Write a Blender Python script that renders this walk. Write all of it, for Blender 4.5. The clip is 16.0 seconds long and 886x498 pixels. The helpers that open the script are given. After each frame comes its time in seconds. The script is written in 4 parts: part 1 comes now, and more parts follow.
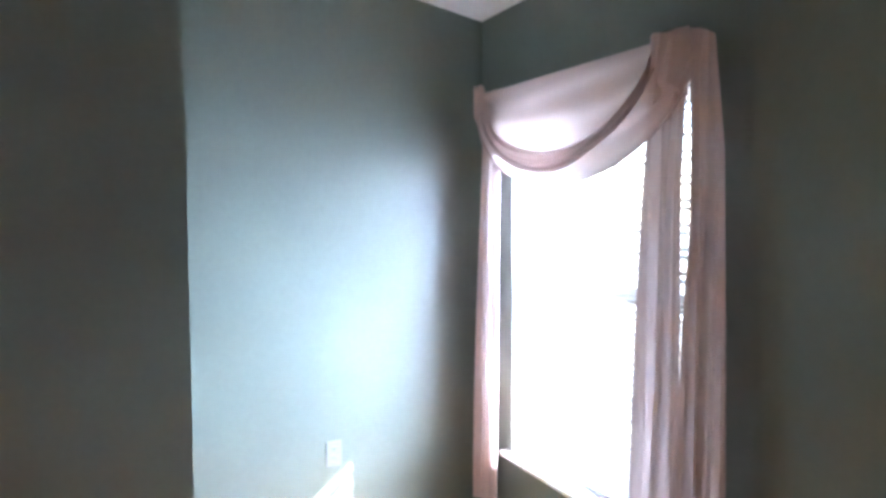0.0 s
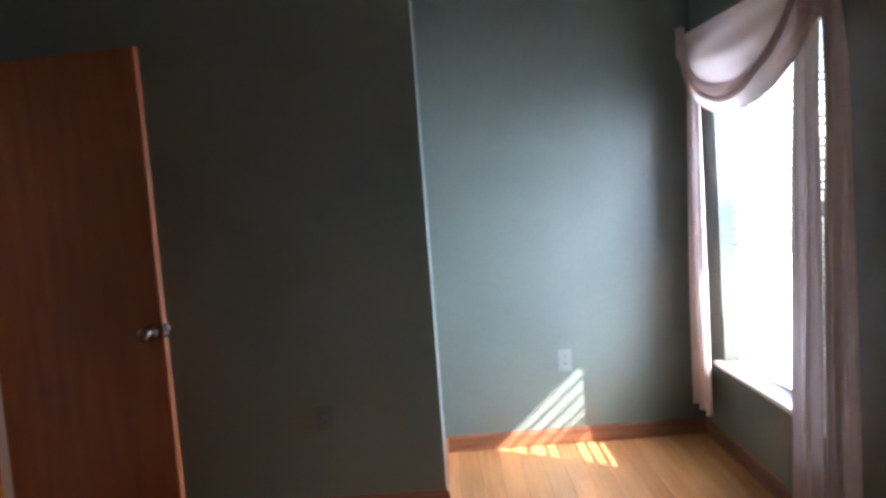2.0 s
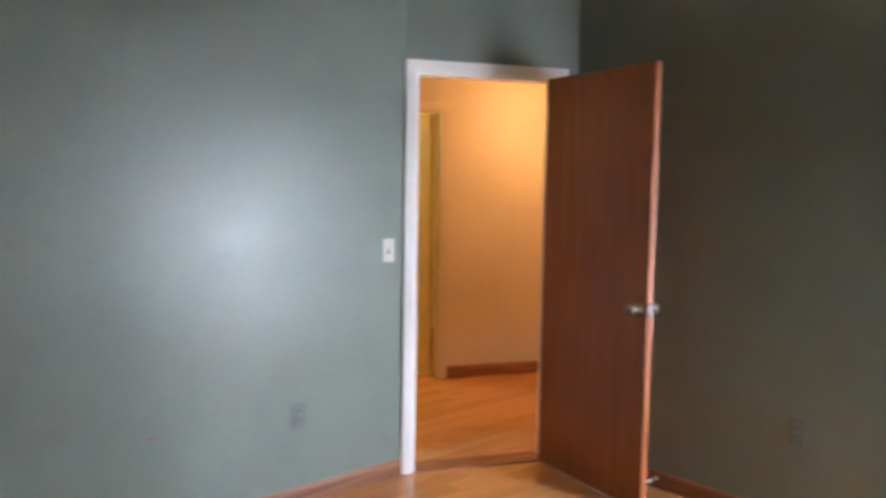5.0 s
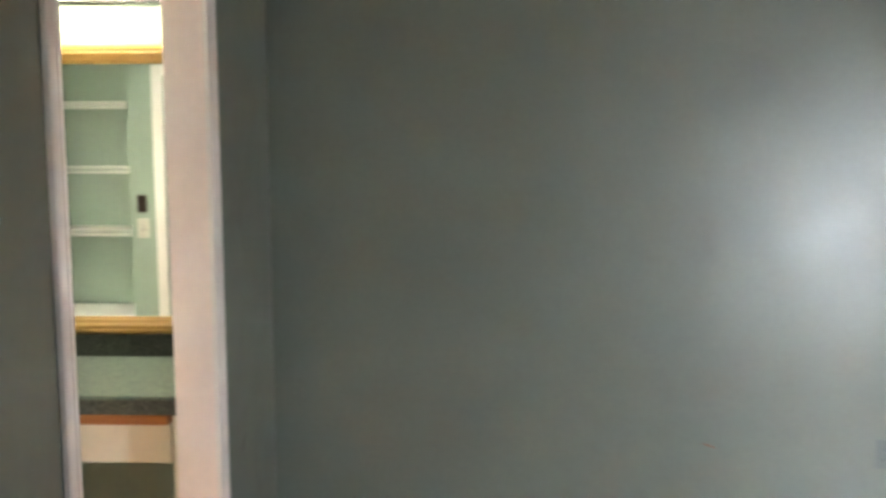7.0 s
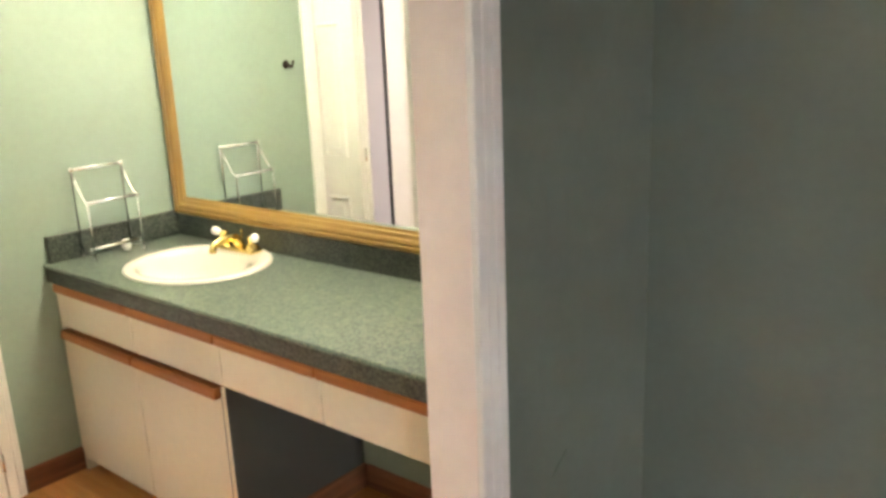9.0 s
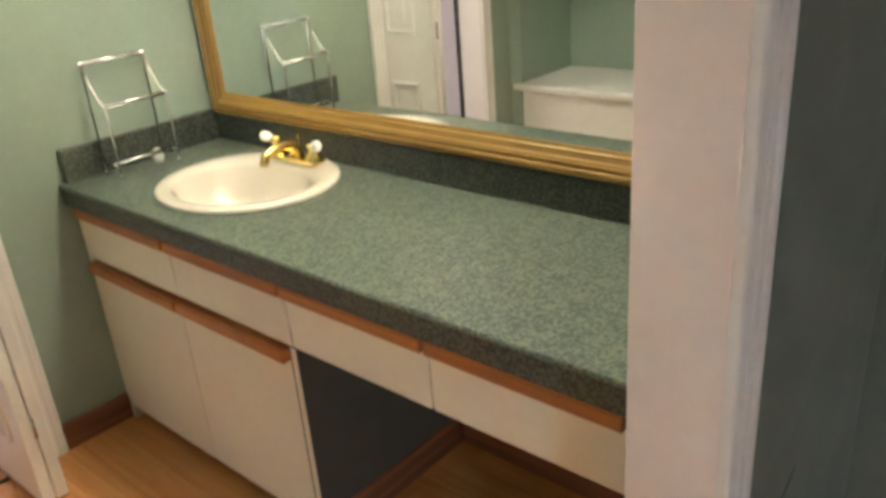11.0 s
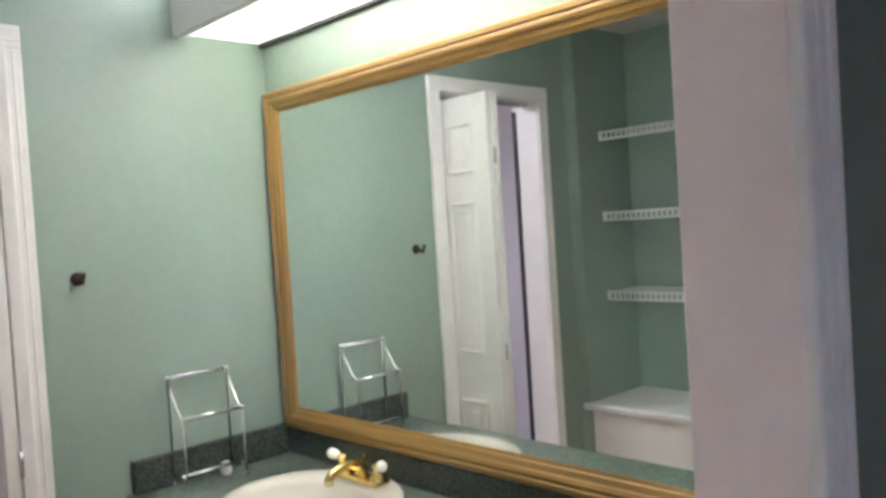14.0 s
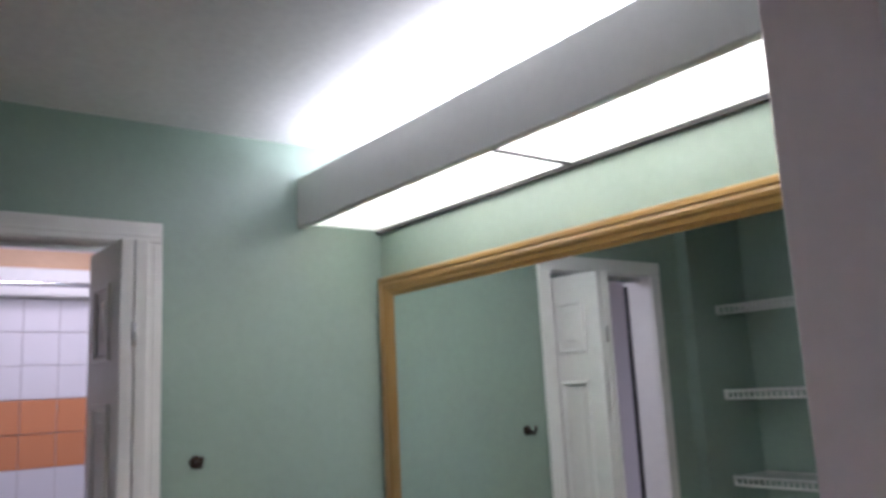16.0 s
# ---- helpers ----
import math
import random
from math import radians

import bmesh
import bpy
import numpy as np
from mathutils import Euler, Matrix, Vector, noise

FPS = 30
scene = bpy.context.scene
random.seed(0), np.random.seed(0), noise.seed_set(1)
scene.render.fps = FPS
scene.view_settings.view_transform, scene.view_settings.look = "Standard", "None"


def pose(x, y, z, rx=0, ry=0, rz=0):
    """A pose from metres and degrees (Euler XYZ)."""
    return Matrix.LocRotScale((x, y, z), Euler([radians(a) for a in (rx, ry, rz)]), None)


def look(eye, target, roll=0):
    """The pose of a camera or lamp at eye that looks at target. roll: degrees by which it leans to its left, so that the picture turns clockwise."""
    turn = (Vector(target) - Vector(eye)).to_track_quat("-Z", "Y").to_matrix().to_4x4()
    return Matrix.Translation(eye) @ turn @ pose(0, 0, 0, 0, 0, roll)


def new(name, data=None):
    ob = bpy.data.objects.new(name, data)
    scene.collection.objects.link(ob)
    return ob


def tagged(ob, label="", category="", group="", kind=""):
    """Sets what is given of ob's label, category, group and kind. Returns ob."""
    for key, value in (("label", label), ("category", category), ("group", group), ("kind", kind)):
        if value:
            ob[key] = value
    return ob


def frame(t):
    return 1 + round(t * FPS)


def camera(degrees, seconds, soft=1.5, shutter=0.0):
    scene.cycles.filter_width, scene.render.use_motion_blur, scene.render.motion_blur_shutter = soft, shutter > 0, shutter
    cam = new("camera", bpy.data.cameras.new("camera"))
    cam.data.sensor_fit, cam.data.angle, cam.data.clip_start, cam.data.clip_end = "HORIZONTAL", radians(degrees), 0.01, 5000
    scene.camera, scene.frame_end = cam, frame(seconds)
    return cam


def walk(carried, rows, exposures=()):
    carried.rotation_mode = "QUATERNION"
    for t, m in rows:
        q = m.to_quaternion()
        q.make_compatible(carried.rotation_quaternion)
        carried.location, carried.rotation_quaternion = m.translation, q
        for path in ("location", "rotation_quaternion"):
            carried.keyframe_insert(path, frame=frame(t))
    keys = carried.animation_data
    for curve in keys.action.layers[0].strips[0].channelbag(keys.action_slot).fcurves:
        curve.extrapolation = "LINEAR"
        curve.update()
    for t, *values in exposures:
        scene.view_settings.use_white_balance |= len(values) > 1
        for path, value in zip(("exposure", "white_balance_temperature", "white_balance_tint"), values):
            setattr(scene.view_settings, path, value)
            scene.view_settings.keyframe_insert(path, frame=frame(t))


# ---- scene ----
DEG = 58.15
cam = camera(DEG, 16.0, soft=3.3, shutter=0.4)


def view(t, x, y, z, yaw, pitch, roll):
    return (t, pose(x, y, z, 90 + pitch, roll, yaw))


PATH = [
    view(0.0, 1.080, -1.907, 1.534, -112.29, -2.91, 0.33),
    view(0.5, 1.014, -1.909, 1.554, -109.55, -1.81, 1.70),
    view(1.0, 0.764, -1.842, 1.533, -104.70, -3.20, 2.69),
    view(1.5, 0.510, -1.991, 1.503, -95.26, -2.50, 5.40),
    view(2.0, 0.402, -2.187, 1.431, -90.36, -4.95, 4.34),
    view(2.2, 0.391, -2.320, 1.417, -86.62, -3.53, 4.22),
    view(2.5, 0.442, -2.451, 1.392, -83.59, -3.71, 3.13),
    view(2.8, 0.536, -2.543, 1.425, -79.20, -3.01, 2.83),
    view(3.0, 0.540, -2.620, 1.434, -76.65, -2.45, 1.90),
    view(3.2, 0.544, -2.696, 1.444, -75.37, -2.69, 0.60),
    view(5.5, 0.411, -3.121, 1.500, -30.92, -5.67, 0.24),
    view(6.0, 0.412, -3.175, 1.518, -21.25, -6.27, 1.34),
    view(6.5, 0.518, -3.138, 1.465, -12.18, -5.14, 1.24),
    view(7.0, 0.760, -2.989, 1.515, 2.02, -6.02, 0.06),
    view(7.5, 0.898, -2.675, 1.521, 12.97, -6.80, 2.13),
    view(8.0, 1.032, -2.360, 1.538, 23.42, -9.48, 0.31),
    view(8.5, 0.961, -2.018, 1.503, 36.65, -12.29, 1.14),
    view(10.8, 0.269, -1.465, 1.454, 40.11, -21.82, 4.83),
    view(11.0, 0.277, -1.450, 1.444, 40.60, -23.75, 4.26),
    view(11.5, 0.248, -1.433, 1.456, 43.52, -27.17, 3.26),
    view(12.0, 0.263, -1.418, 1.466, 43.55, -21.90, 3.22),
    view(12.5, 0.265, -1.426, 1.492, 43.98, -15.31, 2.99),
    view(13.0, 0.264, -1.421, 1.516, 45.44, -10.01, 3.33),
    view(13.5, 0.274, -1.425, 1.540, 46.77, -5.03, 2.52),
    view(14.0, 0.300, -1.448, 1.493, 46.03, -1.64, 3.63),
    view(14.5, 0.299, -1.449, 1.531, 45.74, 0.49, 2.06),
    view(15.0, 0.300, -1.445, 1.524, 46.18, 4.86, 1.36),
    view(15.5, 0.303, -1.449, 1.544, 48.31, 8.40, 1.58),
    view(16.0, 0.307, -1.455, 1.581, 53.81, 9.92, 2.83),
]
walk(cam, PATH, exposures=[
    (0.0, 4.15, 5600, 17), (0.5, 3.4, 5750, 17), (1.5, 3.02, 5850, 17), (2.5, 3.4, 6000, 16), (3.2, 3.75, 6000, 16), (5.3, 4.3, 6700, 14), (6.5, 4.3, 7000, 14), (8.0, 4.42, 7600, 13),
    (8.7, 4.42, 7600, 13), (10.8, 3.7, 7600, 16), (11.5, 3.9, 7050, 16), (12.5, 3.95, 6250, 17), (13.1, 3.65, 6050, 18), (14.0, 3.35, 5900, 20), (14.5, 3.42, 5850, 20), (15.0, 3.35, 5750, 22), (15.5, 2.8, 5650, 24), (16.0, 2.35, 5550, 25)])

# ---- world, sun, large lights ----
SUN_DIR = Vector((1.0, 1.58, -1.354)).normalized()
world = bpy.data.worlds.new("sky")
scene.world = world
world.use_nodes = True
wn = world.node_tree
sky = wn.nodes.new("ShaderNodeTexSky")
sky.sky_type, sky.sun_disc = "NISHITA", False
sky.sun_elevation = math.asin(-SUN_DIR.z)
sky.sun_rotation = math.atan2(-SUN_DIR.x, -SUN_DIR.y)
wn.links.new(sky.outputs["Color"], wn.nodes["Background"].inputs["Color"])
wn.nodes["Background"].inputs["Strength"].default_value = 0.15

sun = new("sun", bpy.data.lights.new("sun", "SUN"))
sun.data.energy, sun.data.angle, sun.data.color = 5.0, radians(0.5), (1.0, 0.93, 0.84)
sun.matrix_world = look((0, 0, 0), SUN_DIR)


def area(name, eye, target, w, h, watts, color):
    lamp = new(name, bpy.data.lights.new(name, "AREA"))
    lamp.data.shape, lamp.data.size, lamp.data.size_y = "RECTANGLE", w, h
    lamp.data.energy, lamp.data.color = watts, color
    lamp.matrix_world = look(eye, target)
    return lamp


def bulb(name, eye, watts, color, r=0.06):
    lamp = new(name, bpy.data.lights.new(name, "POINT"))
    lamp.data.energy, lamp.data.color, lamp.data.shadow_soft_size = watts, color, r
    lamp.location = eye
    return lamp


area("window_daylight", (3.9, -3.66, 1.14), (4.25, -2.0, 1.0), 0.58, 1.1, 11.0, (0.7, 0.82, 1.02))
area("tube_light_down", (-0.92, -0.19, 2.16), (-0.92, -0.19, 0), 1.36, 0.2, 0.55, (1.0, 0.97, 0.9))
area("tube_light_up", (-1.04, -0.19, 2.245), (-1.04, -0.19, 3), 1.6, 0.2, 3.4, (1.0, 0.97, 0.92))
bulb("hall_bulb", (4.78, 0.42, 1.9), 1.45, (1.0, 0.52, 0.2))
bulb("far_room_bulb", (4.1, 2.6, 2.0), 2.4, (1.0, 0.75, 0.3))
# Unseen lamp added overhead to brighten the bathroom.
area("bath_fill_light", (-2.75, -0.75, 2.36), (-2.75, -0.75, 0), 0.4, 0.4, 2.1, (1.0, 0.92, 0.93))


# ---- materials ----
def mat(name, color, rough=0.5, metal=0.0, grain=0.0, scale=40.0, bump=0.0, bump_scale=200.0, wear=0.0, coat=0.0, spec=0.5, sheen=0.0):
    """A plain surface with cloudy stains, fine grain, a fine relief and an uneven gloss."""
    m = bpy.data.materials.new(name)
    m.use_nodes = True
    nt = m.node_tree
    b = nt.nodes["Principled BSDF"]
    b.inputs["Roughness"].default_value, b.inputs["Metallic"].default_value = rough, metal
    b.inputs["Specular IOR Level"].default_value = spec
    b.inputs["Coat Weight"].default_value = coat
    b.inputs["Base Color"].default_value = (*color, 1)
    tc = nt.nodes.new("ShaderNodeTexCoord")
    if grain or wear:
        n1 = nt.nodes.new("ShaderNodeTexNoise")
        n1.inputs["Scale"].default_value, n1.inputs["Detail"].default_value = scale, 6
        n2 = nt.nodes.new("ShaderNodeTexNoise")
        n2.inputs["Scale"].default_value, n2.inputs["Detail"].default_value = 1.7, 4
        for n in (n1, n2):
            nt.links.new(tc.outputs["Object"], n.inputs["Vector"])
        last = None
        for n, k in ((n1, grain), (n2, wear)):
            if not k:
                continue
            mr = nt.nodes.new("ShaderNodeMapRange")
            mr.inputs["From Min"].default_value, mr.inputs["From Max"].default_value = 0.3, 0.7
            mr.inputs["To Min"].default_value, mr.inputs["To Max"].default_value = 1 - k, 1 + k
            nt.links.new(n.outputs["Fac"], mr.inputs["Value"])
            mul = nt.nodes.new("ShaderNodeVectorMath")
            mul.operation = "SCALE"
            if last is None:
                mul.inputs[0].default_value = color
            else:
                nt.links.new(last.outputs[0], mul.inputs[0])
            nt.links.new(mr.outputs["Result"], mul.inputs["Scale"])
            last = mul
        nt.links.new(last.outputs[0], b.inputs["Base Color"])
    if sheen:
        n4 = nt.nodes.new("ShaderNodeTexNoise")
        n4.inputs["Scale"].default_value, n4.inputs["Detail"].default_value, n4.inputs["Distortion"].default_value = 5.0, 5, 0.8
        nt.links.new(tc.outputs["Object"], n4.inputs["Vector"])
        gl = nt.nodes.new("ShaderNodeMapRange")
        gl.inputs["From Min"].default_value, gl.inputs["From Max"].default_value = 0.3, 0.7
        gl.inputs["To Min"].default_value, gl.inputs["To Max"].default_value = rough - sheen, rough + sheen
        nt.links.new(n4.outputs["Fac"], gl.inputs["Value"])
        nt.links.new(gl.outputs["Result"], b.inputs["Roughness"])
    if bump:
        n3 = nt.nodes.new("ShaderNodeTexNoise")
        n3.inputs["Scale"].default_value, n3.inputs["Detail"].default_value = bump_scale, 3
        nt.links.new(tc.outputs["Object"], n3.inputs["Vector"])
        bp = nt.nodes.new("ShaderNodeBump")
        bp.inputs["Strength"].default_value, bp.inputs["Distance"].default_value = bump, 0.002
        nt.links.new(n3.outputs["Fac"], bp.inputs["Height"])
        nt.links.new(bp.outputs["Normal"], b.inputs["Normal"])
    return m


def wood(name, dark, light, axis="X", rough=0.35, random_tone=0.0, ring=9.0, coat=0.0):
    """Wood with long grain along one axis; the tone may differ from piece to piece."""
    m = bpy.data.materials.new(name)
    m.use_nodes = True
    nt = m.node_tree
    b = nt.nodes["Principled BSDF"]
    b.inputs["Roughness"].default_value = rough
    b.inputs["Coat Weight"].default_value = coat
    tc = nt.nodes.new("ShaderNodeTexCoord")
    mp = nt.nodes.new("ShaderNodeMapping")
    s = {"X": (1.2, ring * 3, ring * 3), "Y": (ring * 3, 1.2, ring * 3), "Z": (ring * 3, ring * 3, 1.2)}[axis]
    mp.inputs["Scale"].default_value = s
    nt.links.new(tc.outputs["Object"], mp.inputs["Vector"])
    info = nt.nodes.new("ShaderNodeObjectInfo")
    off = nt.nodes.new("ShaderNodeVectorMath")
    off.operation = "SCALE"
    off.inputs[0].default_value = (17.0, 31.0, 23.0)
    nt.links.new(info.outputs["Random"], off.inputs["Scale"])
    nt.links.new(off.outputs[0], mp.inputs["Location"])
    n1 = nt.nodes.new("ShaderNodeTexNoise")
    n1.inputs["Scale"].default_value, n1.inputs["Detail"].default_value, n1.inputs["Distortion"].default_value = 1.6, 8, 0.6
    nt.links.new(mp.outputs[0], n1.inputs["Vector"])
    ramp = nt.nodes.new("ShaderNodeValToRGB")
    ramp.color_ramp.elements[0].position, ramp.color_ramp.elements[1].position = 0.3, 0.72
    ramp.color_ramp.elements[0].color, ramp.color_ramp.elements[1].color = (*dark, 1), (*light, 1)
    nt.links.new(n1.outputs["Fac"], ramp.inputs["Fac"])
    tone = nt.nodes.new("ShaderNodeMapRange")
    tone.inputs["To Min"].default_value, tone.inputs["To Max"].default_value = 1 - random_tone, 1 + random_tone
    nt.links.new(info.outputs["Random"], tone.inputs["Value"])
    mul = nt.nodes.new("ShaderNodeVectorMath")
    mul.operation = "SCALE"
    nt.links.new(ramp.outputs["Color"], mul.inputs[0])
    nt.links.new(tone.outputs["Result"], mul.inputs["Scale"])
    nt.links.new(mul.outputs[0], b.inputs["Base Color"])
    bp = nt.nodes.new("ShaderNodeBump")
    bp.inputs["Strength"].default_value, bp.inputs["Distance"].default_value = 0.12, 0.001
    nt.links.new(n1.outputs["Fac"], bp.inputs["Height"])
    nt.links.new(bp.outputs["Normal"], b.inputs["Normal"])
    return m


def glow(name, color, strength):
    m = bpy.data.materials.new(name)
    m.use_nodes = True
    b = m.node_tree.nodes["Principled BSDF"]
    b.inputs["Base Color"].default_value = (*color, 1)
    b.inputs["Emission Color"].default_value, b.inputs["Emission Strength"].default_value = (*color, 1), strength
    return m


def sheer(name, color, through_color, share, clear=0.0):
    """Thin cloth or plastic that lets part of the light through."""
    m = bpy.data.materials.new(name)
    m.use_nodes = True
    nt = m.node_tree
    out = nt.nodes["Material Output"]
    nt.nodes.remove(nt.nodes["Principled BSDF"])
    d, tr, mix = (nt.nodes.new(k) for k in ("ShaderNodeBsdfDiffuse", "ShaderNodeBsdfTranslucent", "ShaderNodeMixShader"))
    tc, wv = nt.nodes.new("ShaderNodeTexCoord"), nt.nodes.new("ShaderNodeTexNoise")
    wv.inputs["Scale"].default_value = 260
    nt.links.new(tc.outputs["Object"], wv.inputs["Vector"])
    bp = nt.nodes.new("ShaderNodeBump")
    bp.inputs["Strength"].default_value, bp.inputs["Distance"].default_value = 0.25, 0.001
    nt.links.new(wv.outputs["Fac"], bp.inputs["Height"])
    d.inputs["Color"].default_value, tr.inputs["Color"].default_value = (*color, 1), (*through_color, 1)
    nt.links.new(bp.outputs["Normal"], d.inputs["Normal"])
    mix.inputs["Fac"].default_value = share
    nt.links.new(d.outputs[0], mix.inputs[1])
    nt.links.new(tr.outputs[0], mix.inputs[2])
    last = mix
    if clear:
        cl, mx = nt.nodes.new("ShaderNodeBsdfTransparent"), nt.nodes.new("ShaderNodeMixShader")
        mx.inputs["Fac"].default_value = clear
        nt.links.new(mix.outputs[0], mx.inputs[1])
        nt.links.new(cl.outputs[0], mx.inputs[2])
        last = mx
    nt.links.new(last.outputs[0], out.inputs["Surface"])
    return m


def glass_mat(name):
    m = bpy.data.materials.new(name)
    m.use_nodes = True
    b = m.node_tree.nodes["Principled BSDF"]
    b.inputs["Transmission Weight"].default_value, b.inputs["Roughness"].default_value = 1.0, 0.0
    b.inputs["IOR"].default_value = 1.45
    return m


def speckle(name, colors, rough=0.3):
    """Laminate with fine speckles of several tones."""
    m = mat(name, colors[0], rough)
    nt = m.node_tree
    b = nt.nodes["Principled BSDF"]
    tc = nt.nodes.new("ShaderNodeTexCoord")
    n1, n2 = nt.nodes.new("ShaderNodeTexNoise"), nt.nodes.new("ShaderNodeTexNoise")
    for n, s, det in ((n1, 150.0, 8), (n2, 30.0, 3)):
        n.inputs["Scale"].default_value, n.inputs["Detail"].default_value = s, det
        nt.links.new(tc.outputs["Object"], n.inputs["Vector"])
    add = nt.nodes.new("ShaderNodeMath")
    add.operation = "MULTIPLY_ADD"
    add.inputs[1].default_value = 0.18
    nt.links.new(n2.outputs["Fac"], add.inputs[0])
    sub = nt.nodes.new("ShaderNodeMath")
    sub.operation = "SUBTRACT"
    sub.inputs[1].default_value = 0.085
    nt.links.new(n1.outputs["Fac"], sub.inputs[0])
    nt.links.new(sub.outputs[0], add.inputs[2])
    ramp = nt.nodes.new("ShaderNodeValToRGB")
    els = ramp.color_ramp.elements
    els[0].position, els[0].color = 0.4, (*colors[0], 1)
    els[1].position, els[1].color = 0.61, (*colors[2], 1)
    mid = els.new(0.5)
    mid.color = (*colors[1], 1)
    nt.links.new(add.outputs[0], ramp.inputs["Fac"])
    nt.links.new(ramp.outputs["Color"], b.inputs["Base Color"])
    return m


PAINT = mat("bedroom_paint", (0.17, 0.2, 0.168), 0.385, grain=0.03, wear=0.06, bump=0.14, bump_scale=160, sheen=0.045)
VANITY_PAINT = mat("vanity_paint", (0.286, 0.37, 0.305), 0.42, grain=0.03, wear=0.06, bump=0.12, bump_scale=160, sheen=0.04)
HALL_PAINT = mat("hall_paint", (0.62, 0.5, 0.36), 0.55, grain=0.03, wear=0.06, bump=0.1)
CEILING = mat("ceiling_paint", (0.74, 0.74, 0.72), 0.8, grain=0.04, wear=0.04, bump=0.4, bump_scale=120)
TRIM = mat("white_trim_paint", (0.8, 0.78, 0.745), 0.35, grain=0.02, wear=0.04, bump=0.05)
JAMB = mat("jamb_paint", (0.86, 0.76, 0.72), 0.4, grain=0.02, wear=0.04, bump=0.06)
BASE_WOOD = wood("baseboard_wood", (0.15, 0.052, 0.022), (0.33, 0.13, 0.055), "X", 0.5, 0.08)
PLANK = wood("floor_plank_wood", (0.5, 0.222, 0.076), (0.61, 0.3, 0.11), "X", 0.24, 0.13, coat=0.25)
PLANK_GAP = mat("floor_underlay", (0.09, 0.04, 0.018), 0.6, grain=0.2)
DOOR_WOOD = wood("door_veneer", (0.25, 0.066, 0.01), (0.35, 0.105, 0.017), "Z", 0.42, 0.0, ring=5)
DOOR_EDGE = wood("door_edge_wood", (0.21, 0.052, 0.012), (0.3, 0.085, 0.02), "Z", 0.45)
CHROME = mat("chrome", (0.8, 0.8, 0.81), 0.24, 1.0, grain=0.04)
KNOB = mat("tarnished_metal", (0.22, 0.19, 0.16), 0.3, 1.0, grain=0.1)
BRASS = mat("polished_brass", (0.82, 0.63, 0.26), 0.16, 1.0, grain=0.05)
BRONZE = mat("dark_bronze", (0.06, 0.04, 0.03), 0.35, 0.8, grain=0.1)
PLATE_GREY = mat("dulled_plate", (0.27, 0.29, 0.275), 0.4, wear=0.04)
SWITCH_PLATE = mat("cream_plate", (0.56, 0.54, 0.47), 0.4, wear=0.05)
PLATE_DARK = mat("painted_plate", (0.138, 0.166, 0.155), 0.5, wear=0.05)
WHITE_PLASTIC = mat("white_plastic", (0.76, 0.75, 0.7), 0.35, wear=0.03)
SLOT = mat("dark_slot", (0.03, 0.03, 0.03), 0.6)
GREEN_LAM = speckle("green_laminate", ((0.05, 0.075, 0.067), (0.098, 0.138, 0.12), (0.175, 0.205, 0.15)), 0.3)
# The same laminate at half tone: shade of the upright faces in its colour.
GREEN_LAM_SHADED = speckle("green_laminate_shaded", ((0.026, 0.033, 0.028), (0.052, 0.064, 0.053), (0.095, 0.11, 0.092)), 0.4)
CAB = mat("cream_laminate", (0.72, 0.66, 0.54), 0.4, grain=0.02, wear=0.04, bump=0.03)
PULL = wood("oak_pull", (0.3, 0.09, 0.02), (0.46, 0.17, 0.04), "X", 0.4)
CERAMIC = mat("cream_ceramic", (0.74, 0.7, 0.62), 0.08, wear=0.02, coat=0.5)
PORCELAIN = mat("white_porcelain", (0.82, 0.8, 0.76), 0.12, coat=0.4)
OAK_FRAME = wood("oak_frame", (0.25, 0.14, 0.033), (0.42, 0.25, 0.07), "X", 0.35)
OAK_FRAME_V = wood("oak_frame_upright", (0.25, 0.14, 0.033), (0.42, 0.25, 0.07), "Z", 0.35)
MIRROR = mat("mirror_silver", (0.84, 0.88, 0.86), 0.0, 1.0)
SHEER = sheer("sheer_cream", (0.64, 0.5, 0.47), (0.66, 0.54, 0.5), 0.33, 0.004)
BLIND = sheer("blind_vinyl", (0.75, 0.75, 0.73), (0.9, 0.9, 0.88), 0.5)
ACRYLIC = sheer("acrylic_diffuser", (0.8, 0.8, 0.76), (0.95, 0.93, 0.86), 0.85)
TUBE = glow("fluorescent_tube", (1.0, 0.97, 0.9), 0.9)
GLASS = glass_mat("window_glass")
TILE_W = mat("white_tile", (0.72, 0.68, 0.7), 0.12, wear=0.03, coat=0.3)
TILE_F = mat("floor_tile_glaze", (0.72, 0.6, 0.62), 0.3, wear=0.04)
TILE_O = mat("orange_tile", (0.62, 0.24, 0.11), 0.15, wear=0.06, coat=0.3)
GROUT = mat("grout", (0.5, 0.46, 0.44), 0.8, grain=0.08)
BATH_PAINT = mat("bath_paint", (0.66, 0.42, 0.25), 0.5, grain=0.03, wear=0.05)
YELLOW_DOOR = mat("yellowed_white_paint", (0.7, 0.56, 0.26), 0.45, grain=0.03, wear=0.08)
PATIO = mat("pale_concrete", (0.2, 0.2, 0.16), 0.9, grain=0.12, scale=14, wear=0.12)
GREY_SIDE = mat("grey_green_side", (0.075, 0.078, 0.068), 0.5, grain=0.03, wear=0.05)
BOARD = mat("shelf_paint", (0.7, 0.7, 0.66), 0.4, grain=0.02, wear=0.04)


# ---- mesh helpers ----
def mesh_of(name, bm, material):
    me = bpy.data.meshes.new(name)
    bmesh.ops.recalc_face_normals(bm, faces=bm.faces[:])
    bm.to_mesh(me)
    bm.free()
    for m in (material if isinstance(material, (list, tuple)) else [material]):
        me.materials.append(m)
    return me


